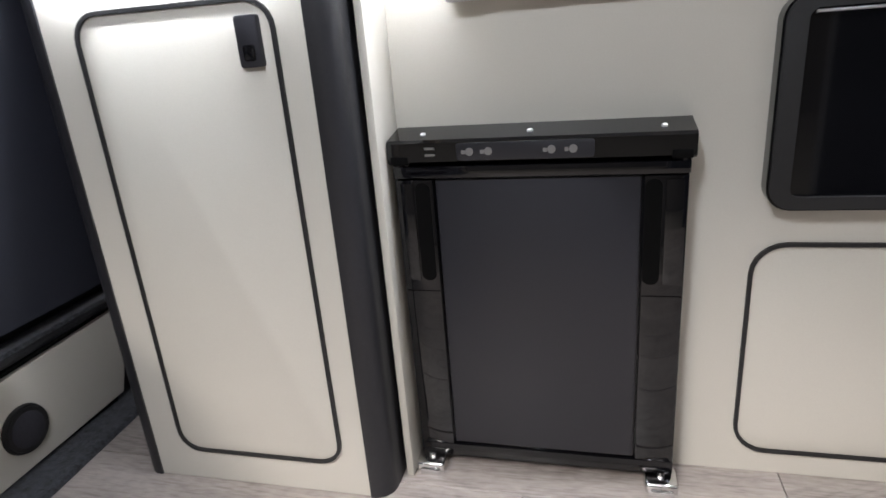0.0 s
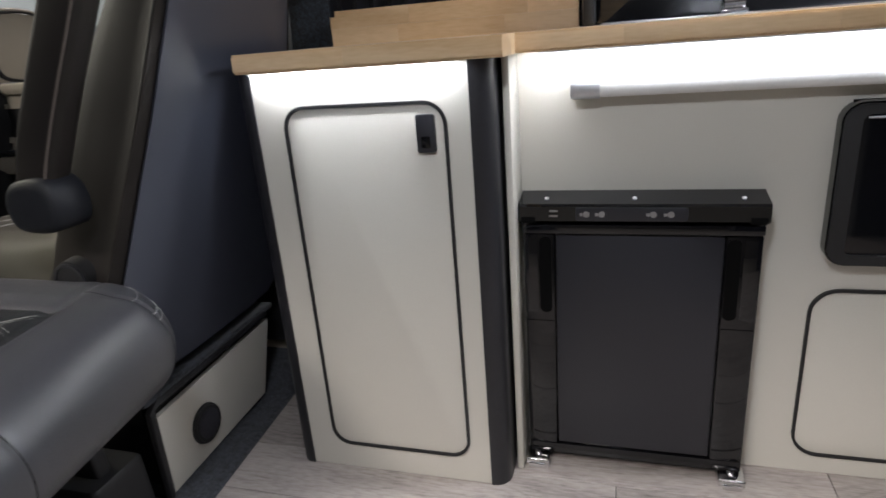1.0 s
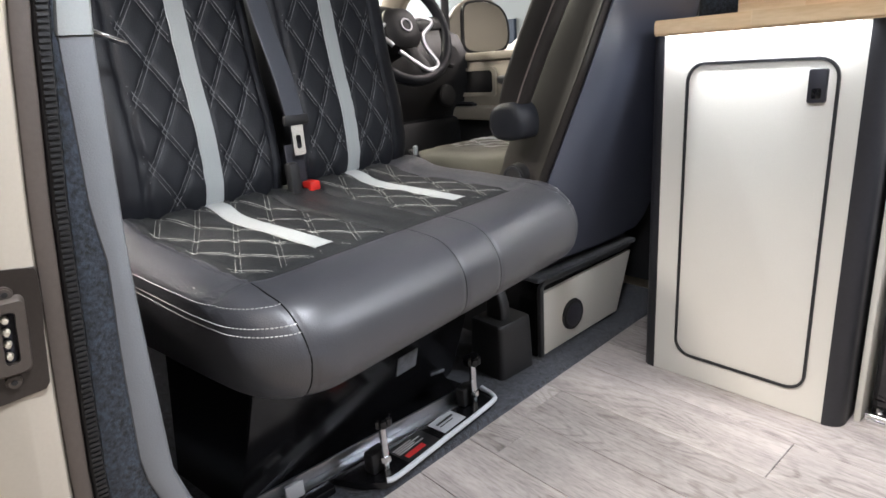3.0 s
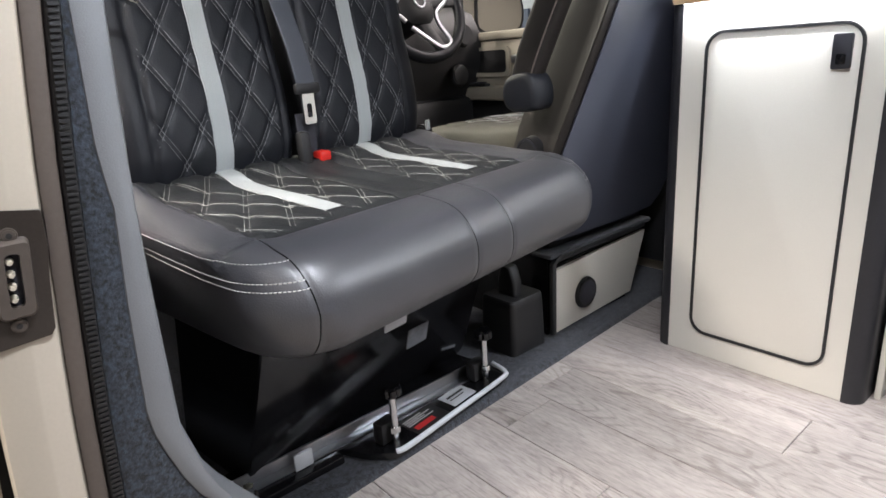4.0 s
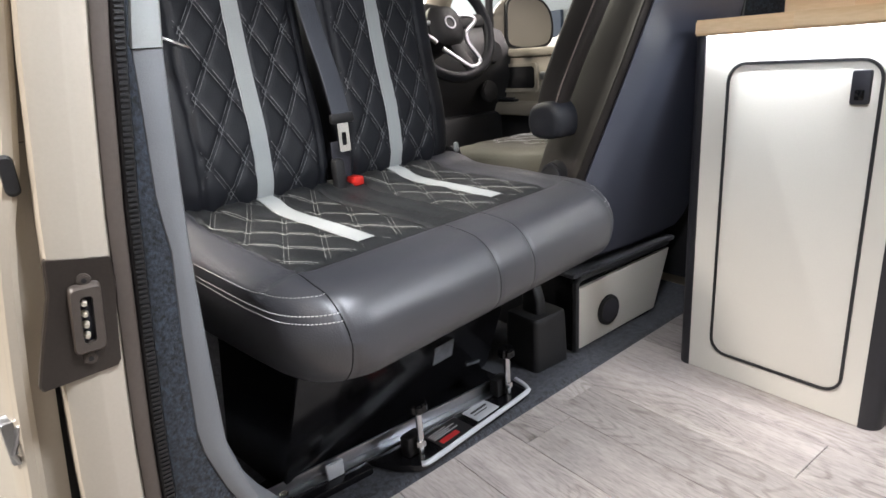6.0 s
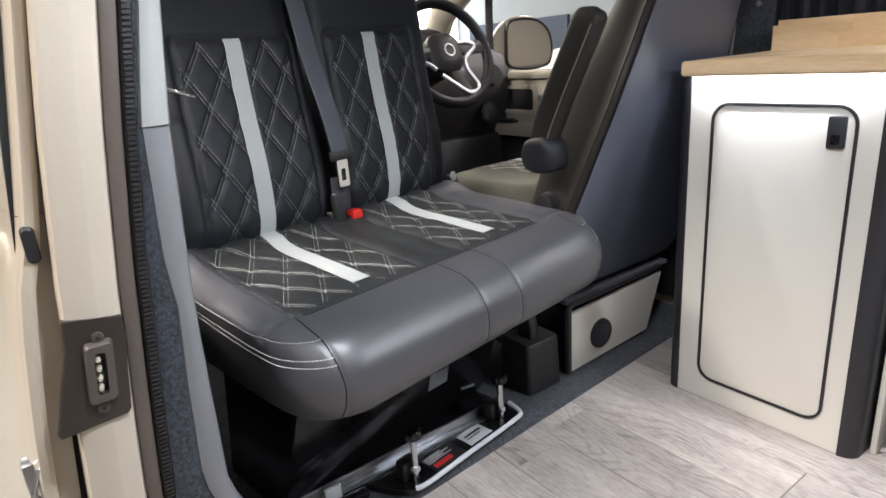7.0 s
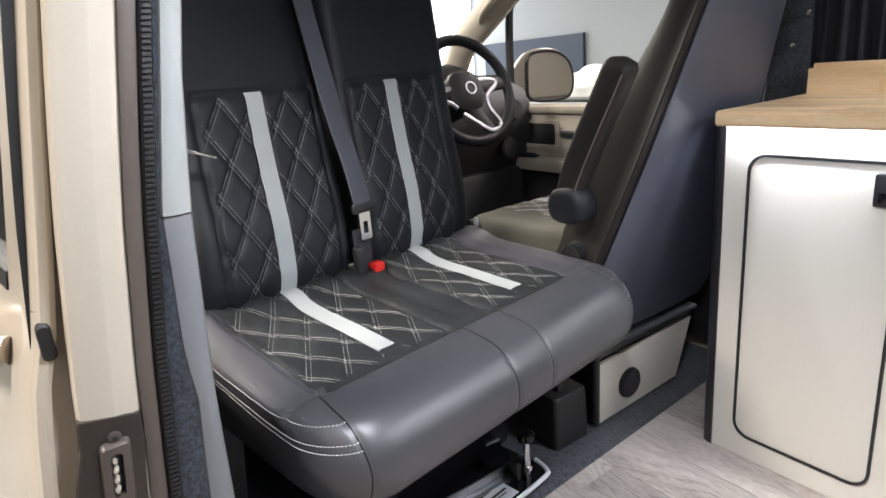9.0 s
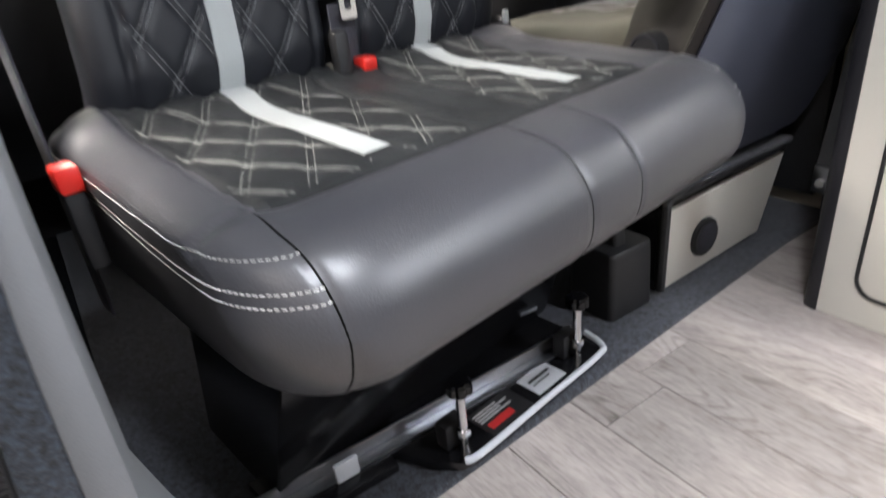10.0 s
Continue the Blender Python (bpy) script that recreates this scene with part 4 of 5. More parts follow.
# ---- driver's side ----
def speaker_box():
    root = thing("seat_plinth", "cream-fronted plinth box with a round black vent under the driver's seat", "plinth box")
    out = [(0.800, 0.016), (1.150, 0.030), (1.218, 0.205), (0.806, 0.190)]
    X = -0.75
    part("front_panel", loft([[(X - 0.012, y, z) for y, z in out], [(X - 0.001, y, z) for y, z in out], [(X, y + (0.004 if y < 1 else -0.004), z + (0.004 if z < 0.1 else -0.004)) for y, z in out]]), CREAM, root, "cream laminate front")
    part("body", loft([[(x, y, z) for y, z in ((0.79, 0.013), (1.14, 0.013), (1.22, 0.225), (0.79, 0.225))] for x in (-1.15, X - 0.0125)]), BASE_BLACK, root, "gloss black sides")
    part("lid", box(-1.16, X + 0.006, 0.782, 1.24, 0.2255, 0.240, 0.006), CARPET, root, "charcoal carpeted lid")
    part("edge_strip", tube([(X + 0.002, 0.792, 0.02), (X + 0.002, 0.795, 0.212), (X + 0.002, 0.81, 0.222), (X + 0.002, 1.20, 0.226)], 0.009), RUBBER, root, "black edge strip")
    v = part("vent", cyl((X + 0.003, 0.93, 0.095), (1, 0, 0), 0.045, 0.012, 40, 0.042, bevel=0.003), RUBBER, root, "round black vent")
    part("vent_grille", cyl((X + 0.0095, 0.93, 0.095), (1, 0, 0), 0.033, 0.002, 32, 0.030), CURTAIN, v)


speaker_box()


def lever_box():
    root = thing("lever_console", "small black plastic console with a short lever between the seats", "console")
    part("housing", loft([[(-0.80 + a * k, 0.700 + b * k, z) for a, b in rrect(-0.055, 0.055, -0.062, 0.055, 0.012, 3)] for z, k in ((0.012, 1.06), (0.13, 1.0), (0.150, 0.98), (0.155, 0.92))]), DASH, root)
    part("lever", loft([[(-0.80 + a, 0.690 + b, z) for a, b in rrect(-0.030 * k, 0.030 * k, -0.016, 0.016, 0.008, 3)] for z, k in ((0.155, 1.0), (0.19, 0.95), (0.222, 0.6), (0.228, 0.35))]), DASH, root)


lever_box()


# cushion leather with the warm windscreen light put into its olive colour
CABSEAT = mat("warm_lit_leather", (0.088, 0.083, 0.066), 0.6, vary=0.1, scale=7, grain=420, bump=0.2, spec=0.3)


def driver_seat():
    root = thing("driver_seat", "dark leather driver's seat with slate back panel and folded armrest", "seat")
    C = 1.03

    def half(z):
        return 0.285 - 0.235 * (z - 0.45) if z < 0.75 else 0.2145 - 0.19 * (z - 0.75)

    def rear(z):
        return -0.712 + 0.30 * (z - 0.42)
    loops, shell = [], []
    for k in range(40):
        z = 0.42 + 0.83 * k / 39
        e = 1.25 - z
        ins = 0.10 - math.sqrt(max(0, 0.01 - max(0, 0.10 - e) ** 2))
        h, r, d = half(z) - ins, rear(z) - ins * 0.4, 0.19 - 0.07 * smoothstep(0.75, 1.1, z)
        loops.append([(r - a, C + b, z) for a, b in spline([(0.004, -h + 0.012), (0.03, -h), (d * 0.75, -h + 0.006), (d, -h + 0.05), (d - 0.015, -h * 0.4), (d - 0.015, h * 0.4), (d, h - 0.05), (d * 0.75, h - 0.006), (0.03, h), (0.004, h - 0.012)], 4)])
        shell.append([(r + a, C + b, z) for a, b in ((-0.006, -h + 0.008), (0.001, -h + 0.004), (0.006, -h + 0.02), (0.014, -h * 0.5), (0.016, 0), (0.014, h * 0.5), (0.006, h - 0.02), (0.001, h - 0.004), (-0.006, h - 0.008))])
    part("backrest", loft(loops), SIDE_CLOTH, root, "brown-black leather backrest sides", angle=1.0)
    part("back_panel", loft(shell), VINYL, root, "smooth slate vinyl back panel", angle=1.0)
    low = [[(rear(z) + a + 0.002, C + b, z) for a, b in ((-0.10, -h), (0.004, -h + 0.006), (0.012, -h * 0.5), (0.014, 0), (0.012, h * 0.5), (0.004, h - 0.006), (-0.10, h))] for z, h in ((0.27, 0.22), (0.30, 0.25), (0.38, 0.272), (0.415, 0.276), (0.424, 0.268))]
    part("lower_panel", loft(low), VINYL, root, "black lower back cover", angle=1.0)
    # cushion
    prof = [(-0.80, 0.555), (-0.95, 0.55), (-1.12, 0.545), (-1.23, 0.53), (-1.275, 0.48), (-1.26, 0.39), (-1.0, 0.36), (-0.78, 0.36), (-0.76, 0.44)]
    pts = spline([(x, z, 0) for x, z in prof], 6)
    loops = []
    for i in range(61):
        y = 0.775 + 0.51 * i / 60
        e = min(y - 0.775, 1.285 - y)
        i2 = 0.05 - math.sqrt(max(0, 0.0025 - max(0, 0.05 - e) ** 2))
        loops.append([(p.x + i2 * smoothstep(-1.1, -1.25, p.x), y, p.y + (0.46 - p.y) / 0.09 * i2 * 0.9 + (0.003 * (1 - groove(y - 1.03, p.x)) if p.y > 0.52 and abs(y - C) < 0.16 else 0)) for p in pts])
    bm = loft(loops)
    bmesh.ops.recalc_face_normals(bm, faces=bm.faces[:])
    bvh = BVHTree.FromBMesh(bm)
    cush = part("seat_cushion", bm, CABSEAT, root, "quilted leather seat cushion", angle=1.2)
    part("stripe", ribbon(bvh, [(-0.82 - 0.38 * i / 30, C, 0.8) for i in range(31)], (0, 0, -1), 0.019, 0.002, bmesh.new(), (0, 1, 0)), STRIPE, cush, "pale grey leather stripe")
    ln = quilt_lines(bvh, (C - 0.16, C + 0.16, C), -1.20, -0.80, lambda u, v: Vector((v, u, 0.8)), (0, 0, -1), bmesh.new())
    part("quilt_stitching", ln, THREAD, cush)["kind"] = "stuff"
    part("seat_frame", box(-1.22, -0.78, 0.82, 1.24, 0.238, 0.37, 0.01), DASH, root, "black seat frame")
    # armrest, folded up
    path = spline([(-0.760, 0, 0.640), (-0.735, 0, 0.72), (-0.697, 0, 0.81), (-0.655, 0, 0.900), (-0.628, 0, 0.965)], 6, False)
    loops = []
    n = len(path)
    for i, p in enumerate(path):
        s = i / (n - 1)
        k = math.sqrt(max(0.02, 1 - max(0, (s - 0.88) / 0.12) ** 2)) * (0.86 + 0.14 * smoothstep(0, 0.3, s))
        loops.append([(p.x + a, 0.716 + 0.045 * s + b, p.z - a * 0.35) for a, b in rrect(-0.036 * k, 0.031 * k, -0.025 * k, 0.025 * k, 0.014 * k, 5)])
    arm = part("armrest", loft(loops), SIDE_CLOTH, root, "padded armrest folded upright", angle=1.0)
    part("piping", tube([(p.x + 0.023, 0.716 + 0.045 * (i + 1) / (n - 1) - 0.0238, p.z - 0.008) for i, p in enumerate(path[1:-3])], 0.0020, 6), TAUPE, arm, "pale seam")
    loops = []
    for yy, k in ((0.684, 0.50), (0.688, 0.68), (0.695, 0.75), (0.745, 0.76), (0.755, 0.66)):
        loops.append([(-0.756 + k * q.x, yy, 0.640 + k * q.y) for q in spline([(-0.060, 0.0, 0), (-0.045, 0.045, 0), (0.0, 0.062, 0), (0.05, 0.060, 0), (0.075, 0.02, 0), (0.070, -0.035, 0), (0.02, -0.050, 0), (-0.04, -0.042, 0)], 4)])
    part("armrest_pivot", loft(loops), LEATHER, root, "padded pivot cover", angle=0.8)
    rec = part("recliner_knob", cyl((-0.775, 0.752, 0.505), (0, -1, 0), 0.036, 0.030, 28, 0.032, bevel=0.004), DASH, root, "black recliner knob")
    part("knob_ring", ring_y([(-0.775 + 0.031 * math.cos(k * 0.2618), 0.505 + 0.031 * math.sin(k * 0.2618)) for k in range(24)], [(-0.775 + 0.026 * math.cos(k * 0.2618), 0.505 + 0.026 * math.sin(k * 0.2618)) for k in range(24)], 0.7345, 0.738), SATIN, rec, "satin ring")


driver_seat()


def ring_disc(r0, r1, z0, z1, n=28):
    """A flat ring about the z axis."""
    prof = ((r0, z0), (r1, z0), (r1, z1), (r0, z1), (r0, z0))
    return loft([[(r * math.cos(2 * math.pi * k / n), r * math.sin(2 * math.pi * k / n), z) for k in range(n)] for r, z in prof], cap=False)


def steering_wheel():
    root = thing("steering_wheel", "black leather multifunction steering wheel with silver spokes", "steering wheel", pose(-1.44, 0.965, 0.895, 0, 0, 0) @ pose(0, 0, 0, 0, 68, 0))
    # local z is the wheel's axis
    R = 0.178
    part("rim", tube([(R * math.cos(a), R * math.sin(a), 0) for a in (2 * math.pi * k / 48 for k in range(48))], 0.0185, 12, closed=True), LEATHER, root, "black leather rim")
    hub = part("hub", loft([[(x * k, y * k - 0.008, z) for x, y in rrect(-0.066, 0.072, -0.070, 0.070, 0.052, 7)] for z, k in ((-0.05, 0.9), (-0.002, 1.0), (0.010, 0.96), (0.020, 0.80), (0.024, 0.4))]), DASH, root, "black airbag cover")
    part("emblem", ring_disc(0.017, 0.022, 0.023, 0.027), STEEL, hub, "silver emblem ring")
    for pts in ([(-0.01, 0.05, 0.0), (-0.014, 0.17, 0.0)], [(0.0, -0.06, 0.0), (0.03, -0.17, 0.0)], [(0.05, 0.0, 0.0), (0.160, 0.055, 0.0)]):
        part("spoke", tube([Vector(pts[0]), Vector(pts[0]).lerp(Vector(pts[1]), 0.5), Vector(pts[1])], 0.024, 10, flat=0.4), DASH, root)
    for trim in ([(-0.027, 0.050), (-0.030, 0.085), (-0.020, 0.122), (-0.004, 0.116), (0.018, 0.082), (0.034, 0.066), (0.066, 0.064), (0.100, 0.082), (0.124, 0.094), (0.142, 0.084), (0.150, 0.058), (0.145, 0.034), (0.110, -0.014), (0.080, -0.050)],
                 [(-0.010, -0.062), (-0.006, -0.095), (0.012, -0.128), (0.026, -0.118), (0.040, -0.085), (0.060, -0.066)]):
        part("spoke_trim", tube(spline([(x, y, 0.012 - 0.05 * abs(y)) for x, y in trim], 4, False), 0.0085, 8, flat=0.7), STEEL, root, "silver spoke trim")
    for sg in (1, -1):
        part("stalk", tube([(-0.02, 0.04 * sg, -0.06), (-0.035, 0.11 * sg, -0.055), (-0.045, 0.165 * sg, -0.04)], 0.008, 8), DASH, root, "black control stalk")
    part("column", cyl((0.0, 0, -0.14), (0, 0, 1), 0.055, 0.22, 20, 0.07), DASH, root)


steering_wheel()


def dashboard():
    root = thing("dashboard", "black moulded dashboard with round vents", "dashboard")
    prof = [(-1.62, 0.55), (-1.56, 0.70), (-1.555, 0.80), (-1.60, 0.875), (-1.75, 0.93), (-2.05, 0.93), (-2.25, 0.90), (-2.25, 0.30), (-1.80, 0.30)]
    part("body", loft([[(x, y, z) for x, z in prof] for y in (-0.30, 1.36)]), DASH, root, angle=0.7)
    HOOD = [(-1.62, 0.86), (-1.585, 0.94), (-1.60, 0.972), (-1.66, 0.985), (-1.80, 0.98), (-1.95, 0.93)]
    mid = [(-1.63, 0.86), (-1.60, 0.93), (-1.62, 0.955), (-1.68, 0.965), (-1.80, 0.96), (-1.95, 0.92)]
    low = [(-1.64, 0.86), (-1.63, 0.885), (-1.66, 0.90), (-1.70, 0.91), (-1.80, 0.91), (-1.95, 0.90)]
    part("instrument_hood", loft([[(x, y, z) for x, z in prof2] for y, prof2 in ((0.79, low), (0.82, mid), (0.87, HOOD), (1.06, HOOD), (1.11, mid), (1.14, low))]), DASH, root, angle=0.9)
    for y, z in ((1.27, 0.80), (1.24, 0.66)):
        part("air_vent", cyl((-1.553, y, z), (1, 0, 0.1), 0.042, 0.02, 28, 0.038, bevel=0.004), DASH, root, "round black air vent")
    part("knee_panel", box(-1.75, -1.58, 0.60, 1.34, 0.18, 0.58, 0.03), DASH, root)
    # unseen panel added to stop light leaking in beside the dash
    part("side_panel", box(-2.24, -1.86, -0.44, -0.31, -0.30, 0.92, 0.01), DASH, root)
    part("pedal_wall", box(-2.30, -2.24, -0.42, 1.40, -0.05, 0.92), DASH, root)


dashboard()


def driver_door():
    root = thing("driver_door", "driver's door with beige upper trim, dark lower trim and a dark pull recess", "door")
    Yd = 1.36
    part("upper_trim", box(-1.78, -0.74, Yd, Yd + 0.05, 0.60, 0.775, 0.012), BEIGE, root, "beige upper door trim")
    part("sill_ledge", box(-1.78, -0.74, Yd - 0.012, Yd + 0.09, 0.776, 0.806, 0.010), BEIGE, root, "beige window ledge")
    part("lower_trim", box(-1.78, -0.74, Yd + 0.01, Yd + 0.05, 0.05, 0.599, 0.012), DASH, root, "black lower door trim")
    part("arm_ledge", box(-1.66, -0.90, Yd - 0.045, Yd + 0.02, 0.560, 0.612, 0.014), BEIGE, root, "beige arm ledge")
    part("pull_recess", slab_y(rrect(-1.585, -1.42, 0.660, 0.740, 0.015), Yd - 0.004, Yd + 0.004, 0.001), DASH, root, "dark pull recess")
    part("pull_frame", ring_y(rrect(-1.60, -1.405, 0.645, 0.752, 0.02), rrect(-1.585, -1.42, 0.660, 0.740, 0.015), Yd - 0.010, Yd + 0.002), BEIGE, root)
    part("door_handle", box(-1.39, -1.28, Yd - 0.018, Yd + 0.002, 0.690, 0.720, 0.008), STEEL, root, "silver inner handle")
    sw = part("switch_pack", box(-1.62, -1.50, Yd - 0.042, Yd - 0.015, 0.612, 0.622, 0.003), DASH, root, "black window switch pack")
    for k in range(3):
        part("switch", box(-1.61 + 0.036 * k, -1.585 + 0.036 * k, Yd - 0.036, Yd - 0.020, 0.622, 0.628, 0.002, 1), SATIN, sw)
    part("door_bin", box(-1.65, -0.95, Yd - 0.05, Yd + 0.02, 0.16, 0.33, 0.02), BEIGE, root)
    part("outer_skin", box(-1.80, -0.72, Yd + 0.06, Yd + 0.10, -0.2, 0.79, 0.02), PAINT, root)
    part("window_frame", tube(spline([(-1.70, Yd + 0.03, 0.80), (-1.695, Yd + 0.03, 1.05), (-1.66, Yd + 0.02, 1.22), (-1.55, Yd, 1.33), (-1.2, Yd - 0.02, 1.36), (-0.74, Yd - 0.02, 1.36)], 6, False), 0.016, 8), RUBBER, root, "black window seal")
    pane = part("window_pane", box(-1.69, -0.74, Yd + 0.034, Yd + 0.038, 0.80, 1.36), GLASS, root, "clear side window")
    pane.visible_shadow = False


driver_door()

# far A pillar and screen surround
bm = tube([(-2.05, 1.36, 0.93), (-1.93, 1.34, 1.06), (-1.60, 1.29, 1.215), (-1.15, 1.22, 1.42)], 0.052, 12, flat=1.2)
tagged(part("pillar_trim", bm, BEIGE), "beige windscreen pillar trim", "pillar", kind="structure")
tagged(part("grab_handle", tube(spline([(-1.72, 1.27, 1.13), (-1.66, 1.235, 1.16), (-1.54, 1.215, 1.215), (-1.46, 1.225, 1.26)], 6, False), 0.011, 8), BEIGE), "beige grab handle on the windscreen pillar", "grab handle")


def wing_mirror():
    root = thing("wing_mirror", "cream and black exterior door mirror on the driver's side", "wing mirror", pose(-1.66, 1.575, 0.905, 0, 0, -14) @ Matrix.Scale(0.88, 4))
    face = [(p.x, p.y) for p in spline([(-0.120, -0.085, 0), (-0.126, 0.0, 0), (-0.118, 0.085, 0), (-0.075, 0.108, 0), (0.02, 0.104, 0), (0.085, 0.066, 0), (0.112, 0.0, 0), (0.108, -0.07, 0), (0.07, -0.105, 0), (-0.05, -0.110, 0)], 5)]
    part("housing", loft([[(x, k * u + 0.004, k * v) for u, v in face] for x, k in ((-0.10, 0.45), (-0.075, 0.80), (-0.03, 1.03), (0.004, 1.075), (0.012, 1.06))]), RUBBER, root, "thin black mirror surround")
    shell = [(p.x, p.y) for p in spline([(-0.235, -0.085, 0), (-0.215, -0.02, 0), (-0.165, 0.065, 0), (-0.10, 0.120, 0), (0.0, 0.128, 0), (0.07, 0.10, 0), (0.09, 0.0, 0), (0.07, -0.09, 0), (-0.05, -0.11, 0), (-0.17, -0.11, 0)], 5)]
    part("cap", loft([[(x, -0.05 + k * (u + 0.05), k * v) for u, v in shell] for x, k in ((-0.15, 0.3), (-0.12, 0.72), (-0.06, 0.96), (-0.018, 1.0), (-0.010, 0.96))]), PAINT, root, "cream mirror cap")
    part("mirror_glass", loft([[(x, k * u, k * v) for u, v in face] for x, k in ((0.010, 0.985), (0.0145, 0.985), (0.0150, 0.96))]), MIRROR, root, "mirror glass")
    part("arm", tube([(-0.05, -0.11, -0.07), (-0.06, -0.16, -0.10), (-0.05, -0.20, -0.12)], 0.035, 10), PAINT, root)


wing_mirror()


# ---- near side: pillar of the sliding door opening ----
def yoff(z):
    """How far the body side leans out at height z, against the height of 0.86 m."""
    return float(np.interp(z, [-0.45, 0.0, 0.33, 0.46, 0.58, 0.71, 0.86, 0.98, 1.5], [-0.055, -0.068, -0.056, -0.047, -0.035, -0.021, 0.0, 0.021, 0.12]))


def strip(name, material, label, ya, yb, x0, x1, zs, parent, chamfer=0.006, crease=0.0, fa=None, fb=None):
    loops = []
    for z in zs:
        a = (fa(z) if fa else ya + yoff(z))
        b = (fb(z) if fb else yb + yoff(z))
        c = min(chamfer, (b - a) * 0.4)
        lp = [(x0, a, z), (x1 - c, a, z), (x1 - c * 0.3, a + c * 0.3, z), (x1, a + c, z)]
        if crease:
            m = (a + b) / 2 + 0.006
            lp += [(x1 + crease, m - 0.003, z), (x1 + crease, m, z), (x1, m + 0.005, z)]
        lp += [(x1, b - c, z), (x1 - c * 0.3, b - c * 0.3, z), (x1 - c, b, z), (x0, b, z)]
        loops.append(lp)
    return part(name, loft(loops), material, parent, label, angle=0.7)


PX = -0.400  # the pillar's rear face, before NEAR_SIDE
NEAR_SIDE = Matrix.Translation((-0.0496, 0.0543, -0.1515)) @ Matrix.Scale(1.1636, 4)


def near_pillar():
    root = thing("door_pillar", "cream door pillar of the van with seal, carpet and grey trim", "pillar", NEAR_SIDE, kind="structure")
    zs = [-0.30 + 0.05 * k for k in range(36)]
    strip("body_panel", PAINT, "cream painted pillar", -0.301, -0.245, PX - 0.06, PX, zs, root, 0.008, 0.0015)
    # strip stands for the recess beside the seal, its brown shade in the colour
    strip("lip", TAUPE, "taupe lip with the recess shade put into its colour", -0.2447, -0.2275, PX - 0.08, PX - 0.006, zs, root, 0.004)
    strip("seal_base", RUBBER, "black door seal", -0.227, -0.2145, PX - 0.08, PX - 0.003, zs, root, 0.004)
    ribs = bmesh.new()
    for k in range(262):
        z = 0.05 + 0.0052 * k
        y = -0.2215 + yoff(z)
        box(PX - 0.0035, PX - 0.0008, y - 0.003, y + 0.0055, z, z + 0.0030, bm=ribs)
    part("seal_ribs", ribs, RUBBER, root, "ribbed rubber face", smooth=False)["kind"] = "stuff"

    def trim_l(z):
        return float(np.interp(z, [-0.05, 0.15, 0.277, 0.318, 0.356, 0.423, 0.55, 0.65, 0.70, 0.858, 0.98, 1.5], [-0.02, -0.095, -0.173, -0.200, -0.216, -0.234, -0.227, -0.218, -0.222, -0.2135, -0.190, -0.09]))

    def trim_r(z):
        return float(np.interp(z, [-0.05, 0.15, 0.263, 0.297, 0.339, 0.41, 0.535, 0.65, 0.853, 0.98, 1.5], [0.02, -0.065, -0.142, -0.165, -0.184, -0.201, -0.199, -0.196, -0.182, -0.166, -0.07]))
    # lining carpet beside the seal, widening towards the sill
    strip("lining", BLUE_CARPET, "slate blue lining carpet", 0, 0, PX - 0.09, PX - 0.008, [z for z in zs if z > 0.0], root, 0.003, fa=lambda z: -0.2143 + yoff(z), fb=lambda z: max(trim_l(z) + 0.006, -0.2125 + yoff(z)))
    zf = [0.08 + 0.03 * k for k in range(26)]
    strip("lower_trim", GREY_TRIM, "mid grey lower pillar trim", 0, 0, PX - 0.075, PX - 0.003, zf + [0.850], root, 0.010, fa=trim_l, fb=trim_r)
    strip("upper_trim", PALE_TRIM, "pale grey upper pillar trim", 0, 0, PX - 0.075, PX - 0.001, [0.851, 0.854] + [0.88 + 0.05 * k for k in range(12)], root, 0.010, fa=trim_l, fb=trim_r)
    # power contact plate for the sliding door
    rows = ((0.548, -0.356, -0.288), (0.553, -0.358, -0.284), (0.60, -0.344, -0.278), (0.64, -0.331, -0.273), (0.669, -0.328, -0.271), (0.672, -0.326, -0.272))
    F = PX + 0.004
    plate = part("contact_plate", loft([[(x, y, z + (y - a) * (-0.18 if z > 0.62 else 0.06)) for x, y in ((PX - 0.01, a), (F - 0.002, a), (F, a + 0.002), (F, b - 0.002), (PX - 0.01, b))] for z, a, b in rows]), PLATE, root, "brown-black contact plate", angle=0.5)
    px, pz = -0.305, 0.609
    f, g = rrect(-0.0135, 0.0135, -0.033, 0.033, 0.005, 4), rrect(-0.0055, 0.0055, -0.023, 0.023, 0.004, 4)
    bm = bmesh.new()
    a = [[bm.verts.new((x, px + u * k + v * 0.12, pz + v * k)) for u, v in pts] for pts, x, k in ((f, F - 0.001, 1.06), (f, F + 0.007, 1.0), (f, F + 0.009, 0.94), (g, F + 0.009, 1), (g, F + 0.0005, 1))]
    for p, q in zip(a, a[1:]):
        for i in range(len(f)):
            j = (i + 1) % len(f)
            bm.faces.new((p[i], p[j], q[j], q[i]))
    sock = part("socket", bm, SOCKET, plate, "raised socket")
    part("socket_well", loft([[(x, px + u * 1.1 + v * 0.12, pz + v * 1.1) for u, v in g] for x in (F + 0.0002, F + 0.001)]), CURTAIN, sock)
    for k in range(4):
        z = pz - 0.016 + 0.0107 * k
        part("contact_pin", cyl((F + 0.006, px - 0.002 + (z - pz) * 0.12, z), (1, 0, 0), 0.0036, 0.009, 10, 0.002), BEIGE, sock, "pale contact pin")
    for y, z in ((-0.300, 0.6465), (-0.311, 0.5685)):
        sc = part("screw", cyl((F + 0.0015, y, z), (1, 0, 0), 0.0068, 0.005, 18, 0.0058, bevel=0.001), SOCKET, plate, "sunk screw")
